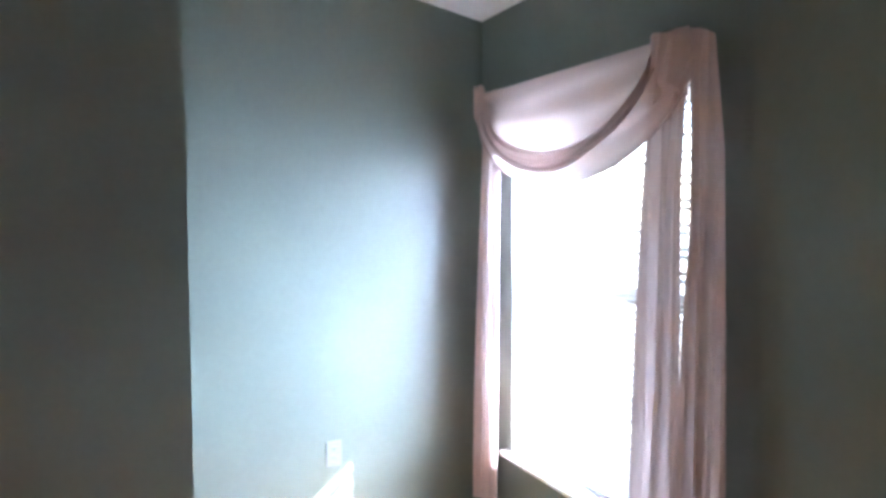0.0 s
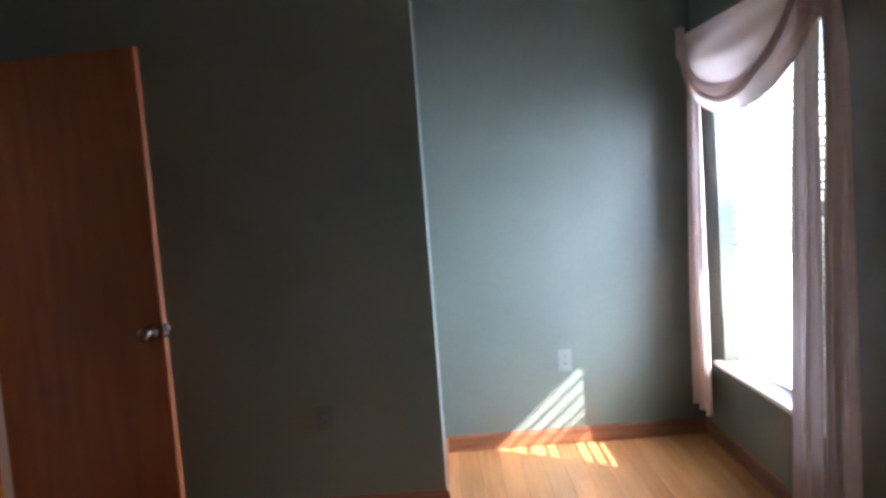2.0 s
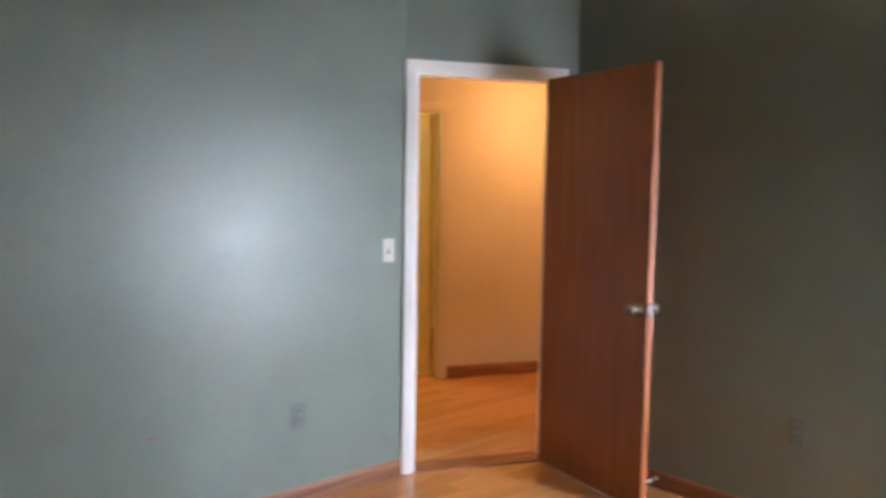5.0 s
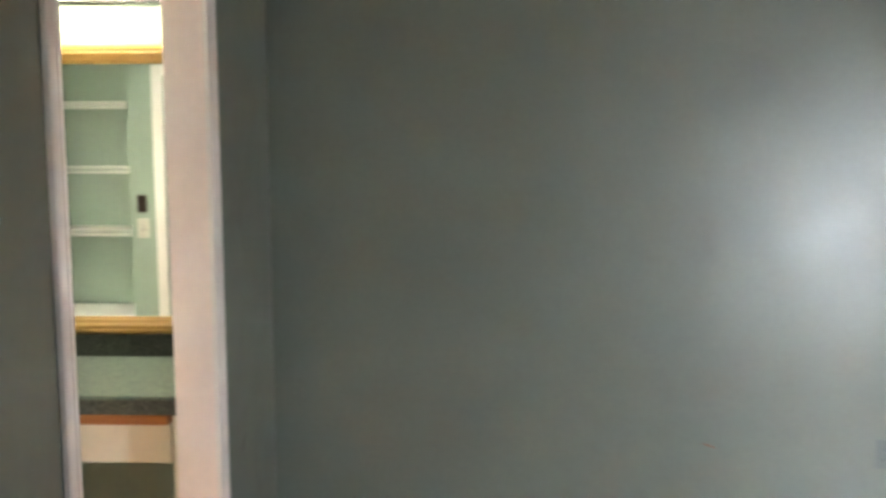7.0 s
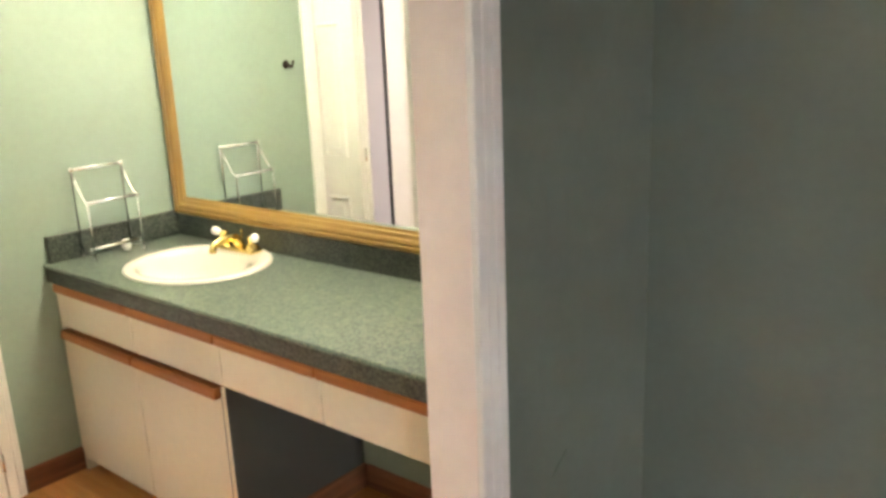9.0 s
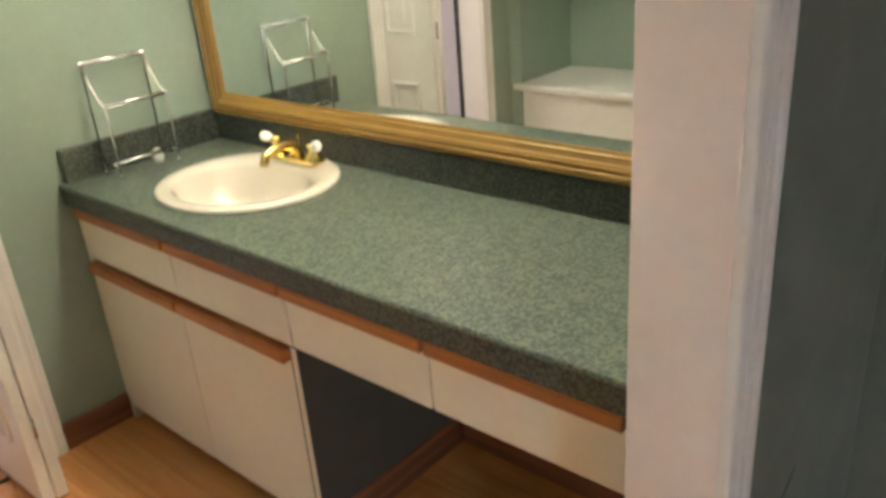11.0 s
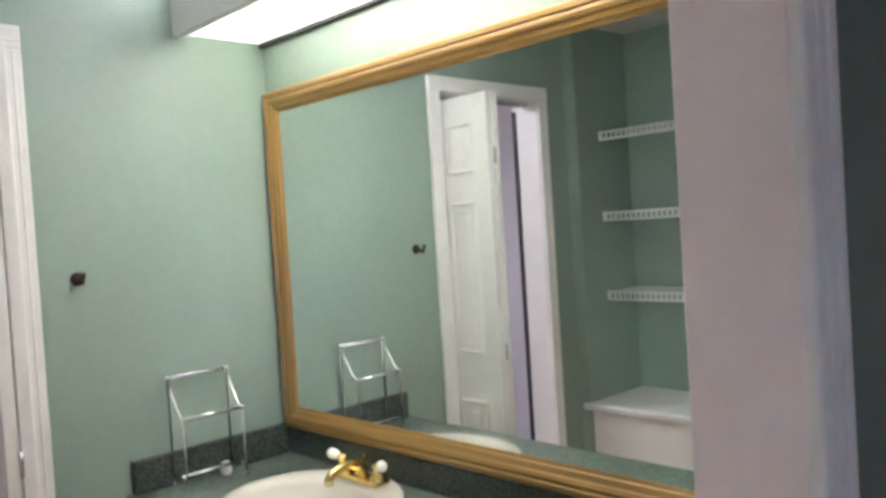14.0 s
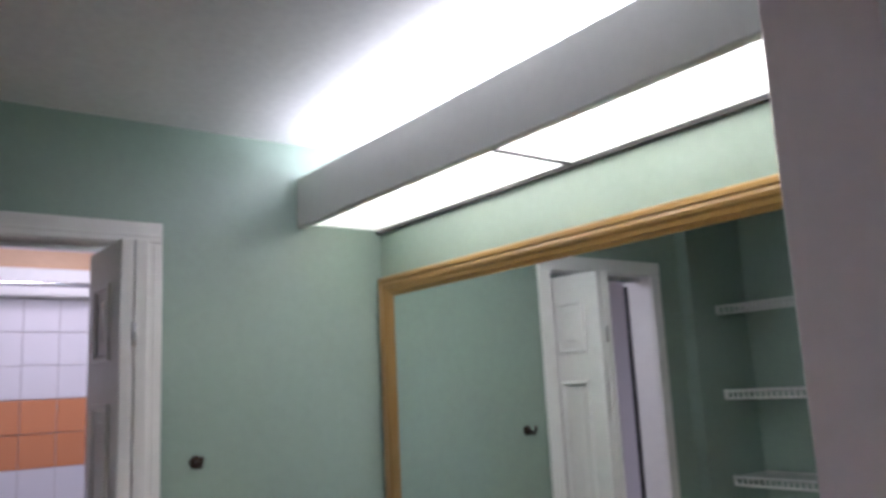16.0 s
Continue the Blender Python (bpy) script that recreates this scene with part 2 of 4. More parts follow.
def thing(name, label, category, group="", kind="", at=None):
    e = new(name)
    if at is not None:
        e.matrix_world = at
    return tagged(e, label, category, group, kind)


def part(name, bm, material, parent, label="", m=None):
    ob = new(name, mesh_of(name, bm, material))
    ob.parent = parent
    if m is not None:
        ob.matrix_local = m
    if label:
        tagged(ob, label)
    return ob


def solid(name, bm, material, label, category, kind="", group="", at=None):
    ob = new(name, mesh_of(name, bm, material))
    if at is not None:
        ob.matrix_world = at
    return tagged(ob, label, category, group, kind)


def box(x0, x1, y0, y1, z0, z1, bevel=0.0, bm=None, mi=0, seg=1):
    bm = bm or bmesh.new()
    v = [bm.verts.new((x, y, z)) for x in (x0, x1) for y in (y0, y1) for z in (z0, z1)]
    fs = [bm.faces.new([v[i] for i in q]) for q in ((0, 1, 3, 2), (4, 6, 7, 5), (0, 4, 5, 1), (2, 3, 7, 6), (0, 2, 6, 4), (1, 5, 7, 3))]
    for f in fs:
        f.material_index = mi
    if bevel:
        es = list({e for f in fs for e in f.edges})
        bmesh.ops.bevel(bm, geom=es, offset=bevel, segments=seg, affect="EDGES", profile=0.6)
    return bm


def boxes(*rows, bevel=0.0):
    bm = bmesh.new()
    for r in rows:
        box(*r, bm=bm)
    return bm


def tube(points, r, bm=None, n=10, closed=False, smooth=True):
    """A round bar along a line of points."""
    bm = bm or bmesh.new()
    pts = [Vector(p) for p in points]
    rings = []
    up = Vector((0.31, 0.27, 0.91))
    for i, p in enumerate(pts):
        a = pts[i - 1] if (i or closed) else p
        b = pts[(i + 1) % len(pts)] if (i + 1 < len(pts) or closed) else p
        d = (b - a).normalized()
        s = d.cross(up).normalized()
        u = s.cross(d)
        rr = r[i] if isinstance(r, (list, tuple)) else r
        rings.append([bm.verts.new(p + rr * (math.cos(k * 2 * math.pi / n) * s + math.sin(k * 2 * math.pi / n) * u)) for k in range(n)])
    m = len(rings)
    for i in range(m if closed else m - 1):
        a, b = rings[i], rings[(i + 1) % m]
        for k in range(n):
            f = bm.faces.new((a[k], a[(k + 1) % n], b[(k + 1) % n], b[k]))
            f.smooth = smooth
    if not closed:
        bm.faces.new(rings[0][::-1])
        bm.faces.new(rings[-1])
    return bm


def lathe(profile, n=32, sx=1.0, sy=1.0, bm=None):
    """Turned round the z axis: profile of (radius, z), closed at radius 0."""
    bm = bm or bmesh.new()
    rings = []
    for r, z in profile:
        if r < 1e-6:
            rings.append([bm.verts.new((0, 0, z))])
        else:
            rings.append([bm.verts.new((sx * r * math.cos(k * 2 * math.pi / n), sy * r * math.sin(k * 2 * math.pi / n), z)) for k in range(n)])
    for a, b in zip(rings, rings[1:]):
        for k in range(n):
            q = [a[k % len(a)], a[(k + 1) % len(a)], b[(k + 1) % len(b)], b[k % len(b)]]
            q = list(dict.fromkeys(q))
            if len(q) > 2:
                f = bm.faces.new(q)
                f.smooth = True
    return bm


def sheet(fn, nu, nv, bm=None):
    bm = bm or bmesh.new()
    g = [[bm.verts.new(fn(i / nu, j / nv)) for j in range(nv + 1)] for i in range(nu + 1)]
    for i in range(nu):
        for j in range(nv):
            f = bm.faces.new((g[i][j], g[i + 1][j], g[i + 1][j + 1], g[i][j + 1]))
            f.smooth = True
    return bm


def sweep_box_frame(x0, x1, z0, z1, profile, bm=None, sides=(0, 1, 2, 3)):
    """A mitred frame in the xz plane facing -y: profile of (inset from the outer edge, depth towards -y)."""
    bm = bm or bmesh.new()
    loops = [[bm.verts.new(c) for c in ((x0 + i, -d, z0 + i), (x1 - i, -d, z0 + i), (x1 - i, -d, z1 - i), (x0 + i, -d, z1 - i))] for i, d in profile]
    for a, b in zip(loops, loops[1:]):
        for k in sides:
            bm.faces.new((a[k], a[(k + 1) % 4], b[(k + 1) % 4], b[k]))
    bmesh.ops.delete(bm, geom=[v for v in bm.verts if not v.link_faces], context="VERTS")
    return bm


# ---- plan ----
YS, XB, XE, YA = -3.513, 4.507, 3.793, -2.122
KX, ANG = 2.94, -24.6
DOOR_M = pose(KX, 0, 0, 0, 0, ANG)
NEY = -0.391
T3 = 0.114
OY0, OY1 = -1.537, -0.714
XW, YV, YSV = -1.96, -0.03, -1.647
ZV = 2.38
SLOPE, ZC = 0.229, 2.405


def roof(y):
    return ZC + SLOPE * (y - YS)


# ---- bedroom shell ----
def gable_wall(x0, x1, y0, y1, z0=0.0):
    """A wall along y whose top follows the sloping ceiling."""
    bm = box(x0, x1, y0, y1, z0, 9)
    for v in bm.verts:
        if v.co.z > 8:
            v.co.z = roof(v.co.y) + 0.02
    return bm


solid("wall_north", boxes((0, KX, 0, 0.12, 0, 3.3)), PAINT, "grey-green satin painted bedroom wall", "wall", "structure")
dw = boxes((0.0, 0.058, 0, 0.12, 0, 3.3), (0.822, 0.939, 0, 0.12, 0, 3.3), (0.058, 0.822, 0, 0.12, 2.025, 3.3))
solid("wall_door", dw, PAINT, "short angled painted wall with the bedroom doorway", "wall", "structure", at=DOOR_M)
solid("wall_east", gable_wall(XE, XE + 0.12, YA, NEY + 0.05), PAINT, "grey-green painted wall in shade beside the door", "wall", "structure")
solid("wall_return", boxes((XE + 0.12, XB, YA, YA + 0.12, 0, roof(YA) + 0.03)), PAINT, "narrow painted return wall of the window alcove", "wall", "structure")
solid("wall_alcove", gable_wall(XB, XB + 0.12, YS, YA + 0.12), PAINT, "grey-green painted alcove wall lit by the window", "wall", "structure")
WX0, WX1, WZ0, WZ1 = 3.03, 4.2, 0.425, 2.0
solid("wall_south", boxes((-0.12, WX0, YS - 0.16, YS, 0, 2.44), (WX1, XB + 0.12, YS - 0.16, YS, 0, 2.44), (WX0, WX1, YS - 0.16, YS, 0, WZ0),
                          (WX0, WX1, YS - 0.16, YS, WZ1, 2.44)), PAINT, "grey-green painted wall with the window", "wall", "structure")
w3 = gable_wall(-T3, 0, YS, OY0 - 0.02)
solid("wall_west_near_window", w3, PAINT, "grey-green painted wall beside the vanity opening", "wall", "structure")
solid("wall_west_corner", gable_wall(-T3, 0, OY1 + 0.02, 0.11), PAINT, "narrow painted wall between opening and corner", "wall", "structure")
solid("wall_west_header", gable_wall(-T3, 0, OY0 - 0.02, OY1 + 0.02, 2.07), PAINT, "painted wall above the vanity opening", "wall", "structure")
cb = box(-0.13, XB + 0.12, YS - 0.16, 0.14, 0, 1)
for v in cb.verts:
    v.co.z = roof(v.co.y) + (0.1 if v.co.z > 0.5 else 0.0)
# Unseen slab added outside to keep sun off the upper window.
top_blocker = box(-0.13, XB + 0.4, -4.84, YS - 0.165, 0, 1)
for v in top_blocker.verts:
    v.co.z = roof(v.co.y) + (0.1 if v.co.z > 0.5 else 0.0)
solid("sun_blocker_top", top_blocker, CEILING, "unseen deep slab added outside above the window to block high sun", "roof", "structure")
solid("ceiling", cb, CEILING, "sloping white textured bedroom ceiling", "ceiling", "structure")


def baseboard(name, x0, y0, x1, y1, h=0.085, t=0.013, z=0.0):
    """A stained board with an eased top edge; the room is on the left of the line walked from end to end."""
    d = Vector((x1 - x0, y1 - y0, 0))
    n = d.length
    bm = bmesh.new()
    prof = ((0, 0), (t, 0), (t, h * 0.8), (t * 0.55, h * 0.97), (0, h))
    a = [bm.verts.new((0, y, zz)) for y, zz in prof]
    b = [bm.verts.new((n, y, zz)) for y, zz in prof]
    for i in range(5):
        bm.faces.new((a[i], a[(i + 1) % 5], b[(i + 1) % 5], b[i]))
    bm.faces.new(a)
    bm.faces.new(b[::-1])
    ang = math.degrees(math.atan2(d.y, d.x))
    solid(name, bm, BASE_WOOD, "reddish-brown stained wooden baseboard", "baseboard", "structure", at=pose(x0, y0, z, 0, 0, ang))


baseboard("baseboard", KX - 0.004, 0, 0, 0)
baseboard("baseboard", XE, YA + 0.0, XE, NEY)
baseboard("baseboard", XB, YA, XE - 0.013, YA)
baseboard("baseboard", XB, YS, XB, YA)
baseboard("baseboard", 0, YS, XB, YS)
baseboard("baseboard", 0, OY0 - 0.046, 0, YS)
baseboard("baseboard", 0, 0, 0, OY1 + 0.086)


# ---- floors ----
FLOORS = []


def floor_planks(name, x0, x1, y0, y1, label, width=0.102, seed=1):
    """A boarded floor: a dark bed with single boards, each a piece of its own."""
    fl = solid(name, box(x0, x1, y0, y1, -0.06, -0.004), PLANK_GAP, label, "floor", "structure")
    FLOORS.append((fl, x0, x1, y0, y1, width, seed))
    return fl


floor_planks("floor", -T3, XB, YS, 0.0, "glossy orange-brown strip wood floor of the bedroom", seed=3)
floor_planks("floor_vanity", XW, -T3, YSV, YV, "orange-brown strip wood floor of the vanity room", seed=5)


# ---- bedroom door ----
def casing(name, x0, x1, ztop, w, label, at, t=0.016, material=None, bottom=0.0):
    """A door casing round an opening x0..x1 (clear) in the local xz plane, facing -y."""
    e = thing(name, label, "door casing", kind="structure", at=at)
    material = material or TRIM

    def board(nm, a, b, c, d):
        bm = box(a, b, -t, 0, c, d, 0.003)
        part(nm, bm, material, e)
        if b - a < d - c:
            part("moulding", box(a + w * 0.3, a + w * 0.42, -t - 0.003, -t, c, d - 0.002, 0.001), material, e)
            part("moulding", box(a + w * 0.62, a + w * 0.7, -t - 0.004, -t, c, d - 0.002, 0.001), material, e)
        else:
            part("moulding", box(a + 0.002, b - 0.002, -t - 0.003, -t, c + w * 0.3, c + w * 0.42, 0.001), material, e)
    board("side_board", x0 - w, x0, bottom, ztop)
    board("side_board", x1, x1 + w, bottom, ztop)
    board("head_board", x0 - w, x1 + w, ztop, ztop + w)
    return e


casing("door_casing", 0.06, 0.818, 2.022, 0.058, "white painted bedroom door casing", DOOR_M)
jm = thing("door_jamb", "white painted lining of the bedroom doorway", "door jamb", kind="structure", at=DOOR_M)
part("jamb_side", box(0.058, 0.072, 0.0, 0.12, 0, 2.025, 0.002), TRIM, jm)
part("jamb_side", box(0.808, 0.822, 0.0, 0.12, 0, 2.025, 0.002), TRIM, jm)
part("jamb_head", box(0.072, 0.808, 0.0, 0.12, 2.011, 2.025, 0.002), TRIM, jm)
part("door_stop", box(0.072, 0.084, 0.04, 0.075, 0, 2.011, 0.002), TRIM, jm)
part("door_stop", box(0.796, 0.808, 0.04, 0.075, 0, 2.011, 0.002), TRIM, jm)
solid("threshold", box(0.072, 0.808, -0.02, 0.13, -0.004, 0.007, 0.003), BASE_WOOD, "worn wooden threshold strip in the bedroom doorway", "threshold",
      "structure", at=DOOR_M)

leaf = thing("door_1", "open flush door of reddish-brown wood veneer", "door", at=DOOR_M @ pose(0.786, -0.018, 0, 0, 0, -90 + 12.5))
part("leaf", box(0, 0.758, -0.035, 0, 0.012, 2.02, 0.002), DOOR_WOOD, leaf)
part("bottom_sweep", box(0.004, 0.757, -0.037, 0.002, 0.003, 0.0118, 0.001), CHROME, leaf, "pale metal strip under the door")
part("lock_edge", box(0.758, 0.762, -0.034, -0.001, 0.013, 2.019, 0.001), DOOR_EDGE, leaf)
for side, y in ((-1, -0.035), (1, 0.0)):
    part("knob", lathe([(0, 0), (0.03, 0), (0.031, 0.006), (0.013, 0.012), (0.012, 0.03), (0.022, 0.038), (0.027, 0.05), (0.024, 0.062), (0.012, 0.068), (0, 0.069)], 24),
         KNOB, leaf, "tarnished metal door knob", pose(0.712, y, 0.93, 90 if side < 0 else -90))
part("latch_plate", box(0.7615, 0.764, -0.03, -0.006, 0.9, 0.96, 0.001), CHROME, leaf, "chrome latch plate")
part("latch_bolt", box(0.763, 0.773, -0.023, -0.012, 0.92, 0.94, 0.002), CHROME, leaf)
for z in (0.22, 1.05, 1.82):
    part("hinge", tube([(0.0, 0.008, z - 0.045), (0.0, 0.008, z + 0.045)], 0.007), BRASS, leaf, "brass hinge")

ds = thing("door_stop", "spring door stop with a pale rubber tip on the baseboard", "door stop", at=pose(XE - 0.013, -0.955, 0.05, 0, -90))
part("base", lathe([(0, 0), (0.013, 0), (0.012, 0.005), (0, 0.006)], 14), CHROME, ds)
part("spring", tube([(0.0055 * math.cos(i * 0.9), 0.0055 * math.sin(i * 0.9), 0.005 + 0.055 * i / 60) for i in range(61)], 0.0014, n=5), CHROME, ds)
part("tip", lathe([(0, 0.058), (0.008, 0.058), (0.009, 0.066), (0.008, 0.074), (0, 0.075)], 14), WHITE_PLASTIC, ds, "pale rubber tip")

# ---- hall seen through the doorway ----
H0, H1, HW = -1.2, 2.6, 1.85
hall = DOOR_M
solid("wall_hall_far", boxes((0.77, H1, HW, HW + 0.12, 0, 2.44), (H0, -0.05, HW, HW + 0.12, 0, 2.44), (-0.05, 0.77, HW, HW + 0.12, 2.0, 2.44)), HALL_PAINT,
      "warm lamplit beige hall wall", "wall", "structure", at=hall)
solid("wall_hall_end", boxes((H1, H1 + 0.12, 0.12, HW + 0.12, 0, 2.44)), HALL_PAINT, "beige hall end wall", "wall", "structure", at=hall)
solid("wall_hall_other_end", boxes((H0 - 0.12, H0, 0.12, HW + 0.12, 0, 2.44)), HALL_PAINT, "beige hall wall out of the lamplight", "wall", "structure", at=hall)
solid("wall_hall_near", boxes((0.939, H1, 0.0, 0.12, 0, 2.44), (H0, 0.0, 0.1, 0.2, 0, 2.44)), HALL_PAINT, "beige hall side of the bedroom wall", "wall", "structure",
      at=hall @ pose(0, 0.125, 0))
solid("ceiling_hall", boxes((H0 - 0.1, H1 + 0.1, 0.1, 4.0, 2.44, 2.52)), CEILING, "white hall ceiling", "ceiling", "structure", at=hall)
baseboard("baseboard", *(hall @ Vector((H1, HW, 0))).xy, *(hall @ Vector((0.84, HW, 0))).xy, h=0.09)
casing("hall_door_casing", -0.05, 0.77, 2.0, 0.065, "brownish hall door casing in lamplight", hall @ pose(0, HW, 0), material=HALL_PAINT)
hd = thing("door_2", "half-open yellowed white door beyond the hall", "door", at=hall @ pose(0.75, HW + 0.1, 0, 0, 0, 118))
part("leaf", box(0, 0.76, 0, 0.035, 0.01, 1.99, 0.002), YELLOW_DOOR, hd)
part("knob", lathe([(0, 0), (0.03, 0), (0.012, 0.012), (0.012, 0.03), (0.026, 0.045), (0.02, 0.062), (0, 0.066)], 20), BRASS, hd, "brass knob", pose(0.7, 0.035, 0.95, -90))
solid("wall_far_room", boxes((-1.2, 2.6, 3.9, 4.0, 0, 2.44), (-1.3, -1.2, HW + 0.12, 3.9, 0, 2.44), (1.5, 1.6, HW + 0.12, 3.9, 0, 2.44)), YELLOW_DOOR,
      "yellowish walls of the room across the hall", "wall", "structure", at=hall)
hl = thing("ceiling_lamp", "frosted glass ceiling lamp in the hall", "lamp", at=hall @ pose(1.5, 1.15, 2.44))
part("base", lathe([(0, 0), (0.11, 0), (0.11, -0.02), (0.09, -0.03), (0, -0.03)], 28), BRASS, hl, "brass base")
part("shade", lathe([(0.1, -0.03), (0.14, -0.06), (0.145, -0.09), (0.12, -0.13), (0.07, -0.155), (0, -0.165)], 28), glow("lamp_glass", (1.0, 0.66, 0.3), 0.3), hl, "glowing frosted glass shade")
hall_floor = floor_planks("floor_hall", 2.4, 7.2, 0.0, 4.4, "orange-brown strip wood floor of the hall", seed=9)


# ---- wall plates ----
def outlet(name, at, label, switch=False, dark=False):
    """A cover plate with rounded edges, facing -y."""
    e = thing(name, label, "light switch" if switch else "power outlet", at=at)
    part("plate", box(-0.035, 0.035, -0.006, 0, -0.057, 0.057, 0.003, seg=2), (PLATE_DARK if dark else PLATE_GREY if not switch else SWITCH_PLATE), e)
    if switch:
        part("toggle", box(-0.005, 0.005, -0.02, -0.005, -0.004, 0.012, 0.002), WHITE_PLASTIC, e)
        part("toggle_slot", box(-0.008, 0.008, -0.0075, -0.0055, -0.016, 0.016), SLOT, e)
    else:
        for z in (-0.02, 0.02):
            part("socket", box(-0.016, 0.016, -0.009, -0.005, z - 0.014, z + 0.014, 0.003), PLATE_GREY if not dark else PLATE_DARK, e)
            part("slot", box(-0.008, -0.005, -0.0097, -0.0088, z - 0.005, z + 0.006), SLOT, e)
            part("slot", box(0.005, 0.008, -0.0097, -0.0088, z - 0.005, z + 0.006), SLOT, e)
    for z in ((-0.04, 0.04) if switch else (0.0,)):
        part("screw", lathe([(0, -0.001), (0.003, -0.001), (0.003, 0.001), (0, 0.0013)], 10), CHROME, e, "", pose(0, -0.006, z, 90))
    return e


outlet("light_switch", pose(2.845, 0, 1.147), "white light switch plate beside the bedroom door", True)
outlet("outlet", pose(2.335, 0, 0.42), "outlet plate painted over in the wall colour", dark=True)
sc = thing("scuff_mark", "small brown scuff on the painted wall", "scuff", kind="structure")
part("mark", tube([(1.645, -0.0003, 0.452), (1.66, -0.0003, 0.449), (1.685, -0.0003, 0.44), (1.7, -0.0003, 0.437)], [0.001, 0.003, 0.0025, 0.001], n=6), BASE_WOOD, sc)
sm = thing("scratch_mark", "short dark scratch on the painted wall by the opening", "scratch", kind="structure")
part("mark", tube([(0.0003, -0.448, 0.57), (0.0003, -0.43, 0.588), (0.0003, -0.41, 0.598), (0.0003, -0.392, 0.612)], [0.0004, 0.0011, 0.0009, 0.0004], n=6), SLOT, sm)
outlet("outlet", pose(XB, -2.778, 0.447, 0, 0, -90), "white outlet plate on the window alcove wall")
outlet("outlet", pose(XE, NEY - 1.228, 0.447, 0, 0, -90), "outlet plate painted over on the shaded wall", dark=True)

# ---- window ----
wi = thing("window_1", "white double-hung window with a wide white sill", "window", kind="structure")
FY = YS - 0.13
part("window_frame", boxes((WX0, WX0 + 0.035, FY - 0.03, FY + 0.03, WZ0, WZ1), (WX1 - 0.035, WX1, FY - 0.03, FY + 0.03, WZ0, WZ1),
                           (WX0 + 0.035, WX1 - 0.035, FY - 0.03, FY + 0.03, WZ1 - 0.035, WZ1), (WX0 + 0.035, WX1 - 0.035, FY - 0.03, FY + 0.03, WZ0, WZ0 + 0.03)), TRIM, wi)


def sash(z0, z1, y):
    s = part("sash", boxes((WX0 + 0.036, WX0 + 0.08, y - 0.016, y + 0.016, z0, z1), (WX1 - 0.08, WX1 - 0.036, y - 0.016, y + 0.016, z0, z1),
                           (WX0 + 0.08, WX1 - 0.08, y - 0.016, y + 0.016, z0, z0 + 0.05), (WX0 + 0.08, WX1 - 0.08, y - 0.016, y + 0.016, z1 - 0.04, z1)), TRIM, wi)
    g = part("pane", box(WX0 + 0.08, WX1 - 0.08, y - 0.002, y + 0.002, z0 + 0.05, z1 - 0.04), GLASS, s, "clear glass")
    g.visible_shadow = False


sash(WZ0 + 0.031, 1.225, FY + 0.014)
sash(1.19, WZ1 - 0.036, FY - 0.02)
part("window_sill", box(WX0 - 0.06, WX1 + 0.06, YS - 0.1, YS + 0.04, WZ0 + 0.001, WZ0 + 0.024, 0.005), TRIM, wi, "wide white painted sill")

bl = thing("window_blind", "white horizontal mini blind hanging open in the window", "blind")
BY = YS - 0.065
part("headrail", box(WX0 + 0.04, WX1 - 0.035, BY - 0.018, BY + 0.014, WZ1 - 0.035, WZ1 - 0.002, 0.003), TRIM, bl)


def slat_mesh():
    bm = bmesh.new()
    n = 4
    for i in range(n + 1):
        y = -0.014 + 0.028 * i / n
        z = 0.0018 * (1 - (y / 0.014) ** 2)
        for x in (WX0 + 0.042, WX1 - 0.037):
            bm.verts.new((x, y, z))
    bm.verts.ensure_lookup_table()
    for i in range(n):
        bm.faces.new([bm.verts[k] for k in (2 * i, 2 * i + 1, 2 * i + 3, 2 * i + 2)])
    return mesh_of("slat", bm, BLIND)


SLAT = slat_mesh()
z, k = WZ1 - 0.055, 0
while z > WZ0 + 0.06:
    s = new("slat", SLAT)
    s.parent = bl
    s.location = (0, BY, z)
    s.rotation_euler = (radians(-4 if 0.69 < z < 0.76 or 0.86 < z < 0.89 else (-28, -28, -3)[k % 3] if z > 0.76 else (-25, -7)[k % 2]), 0, 0)
    z -= 0.026
    k += 1
part("bottom_rail", box(WX0 + 0.042, WX1 - 0.037, BY - 0.012, BY + 0.012, WZ0 + 0.03, WZ0 + 0.042, 0.003), TRIM, bl)
for x in (WX0 + 0.2, WX1 - 0.2):
    part("ladder_cord", boxes((x - 0.0008, x + 0.0008, BY - 0.0135, BY - 0.0125, WZ0 + 0.04, WZ1 - 0.03), (x - 0.0008, x + 0.0008, BY + 0.0125, BY + 0.0135, WZ0 + 0.04, WZ1 - 0.03)), WHITE_PLASTIC, bl)
part("tilt_wand", tube([(WX0 + 0.12, BY + 0.03, WZ1 - 0.04), (WX0 + 0.12, BY + 0.03, 1.25)], 0.004, n=6), WHITE_PLASTIC, bl)

# ---- curtains ----
CY = YS + 0.075
rod = thing("curtain_rod", "slim curtain rod with small round ends above the window", "curtain rod")
part("rod", tube([(2.89, CY, 2.0), (4.37, CY, 2.0)], 0.009), BRONZE, rod)
for x in (2.89, 4.37):
    part("finial", lathe([(0, -0.02), (0.014, -0.016), (0.02, 0), (0.014, 0.016), (0, 0.02)], 16), BRONZE, rod, "", pose(x, CY, 2.0, 0, 90))
for x in (2.98, 4.3):
    part("bracket", boxes((x - 0.008, x + 0.008, YS, CY, 1.985, 1.993), (x - 0.012, x + 0.012, YS, YS + 0.004, 1.96, 2.03)), BRONZE, rod)


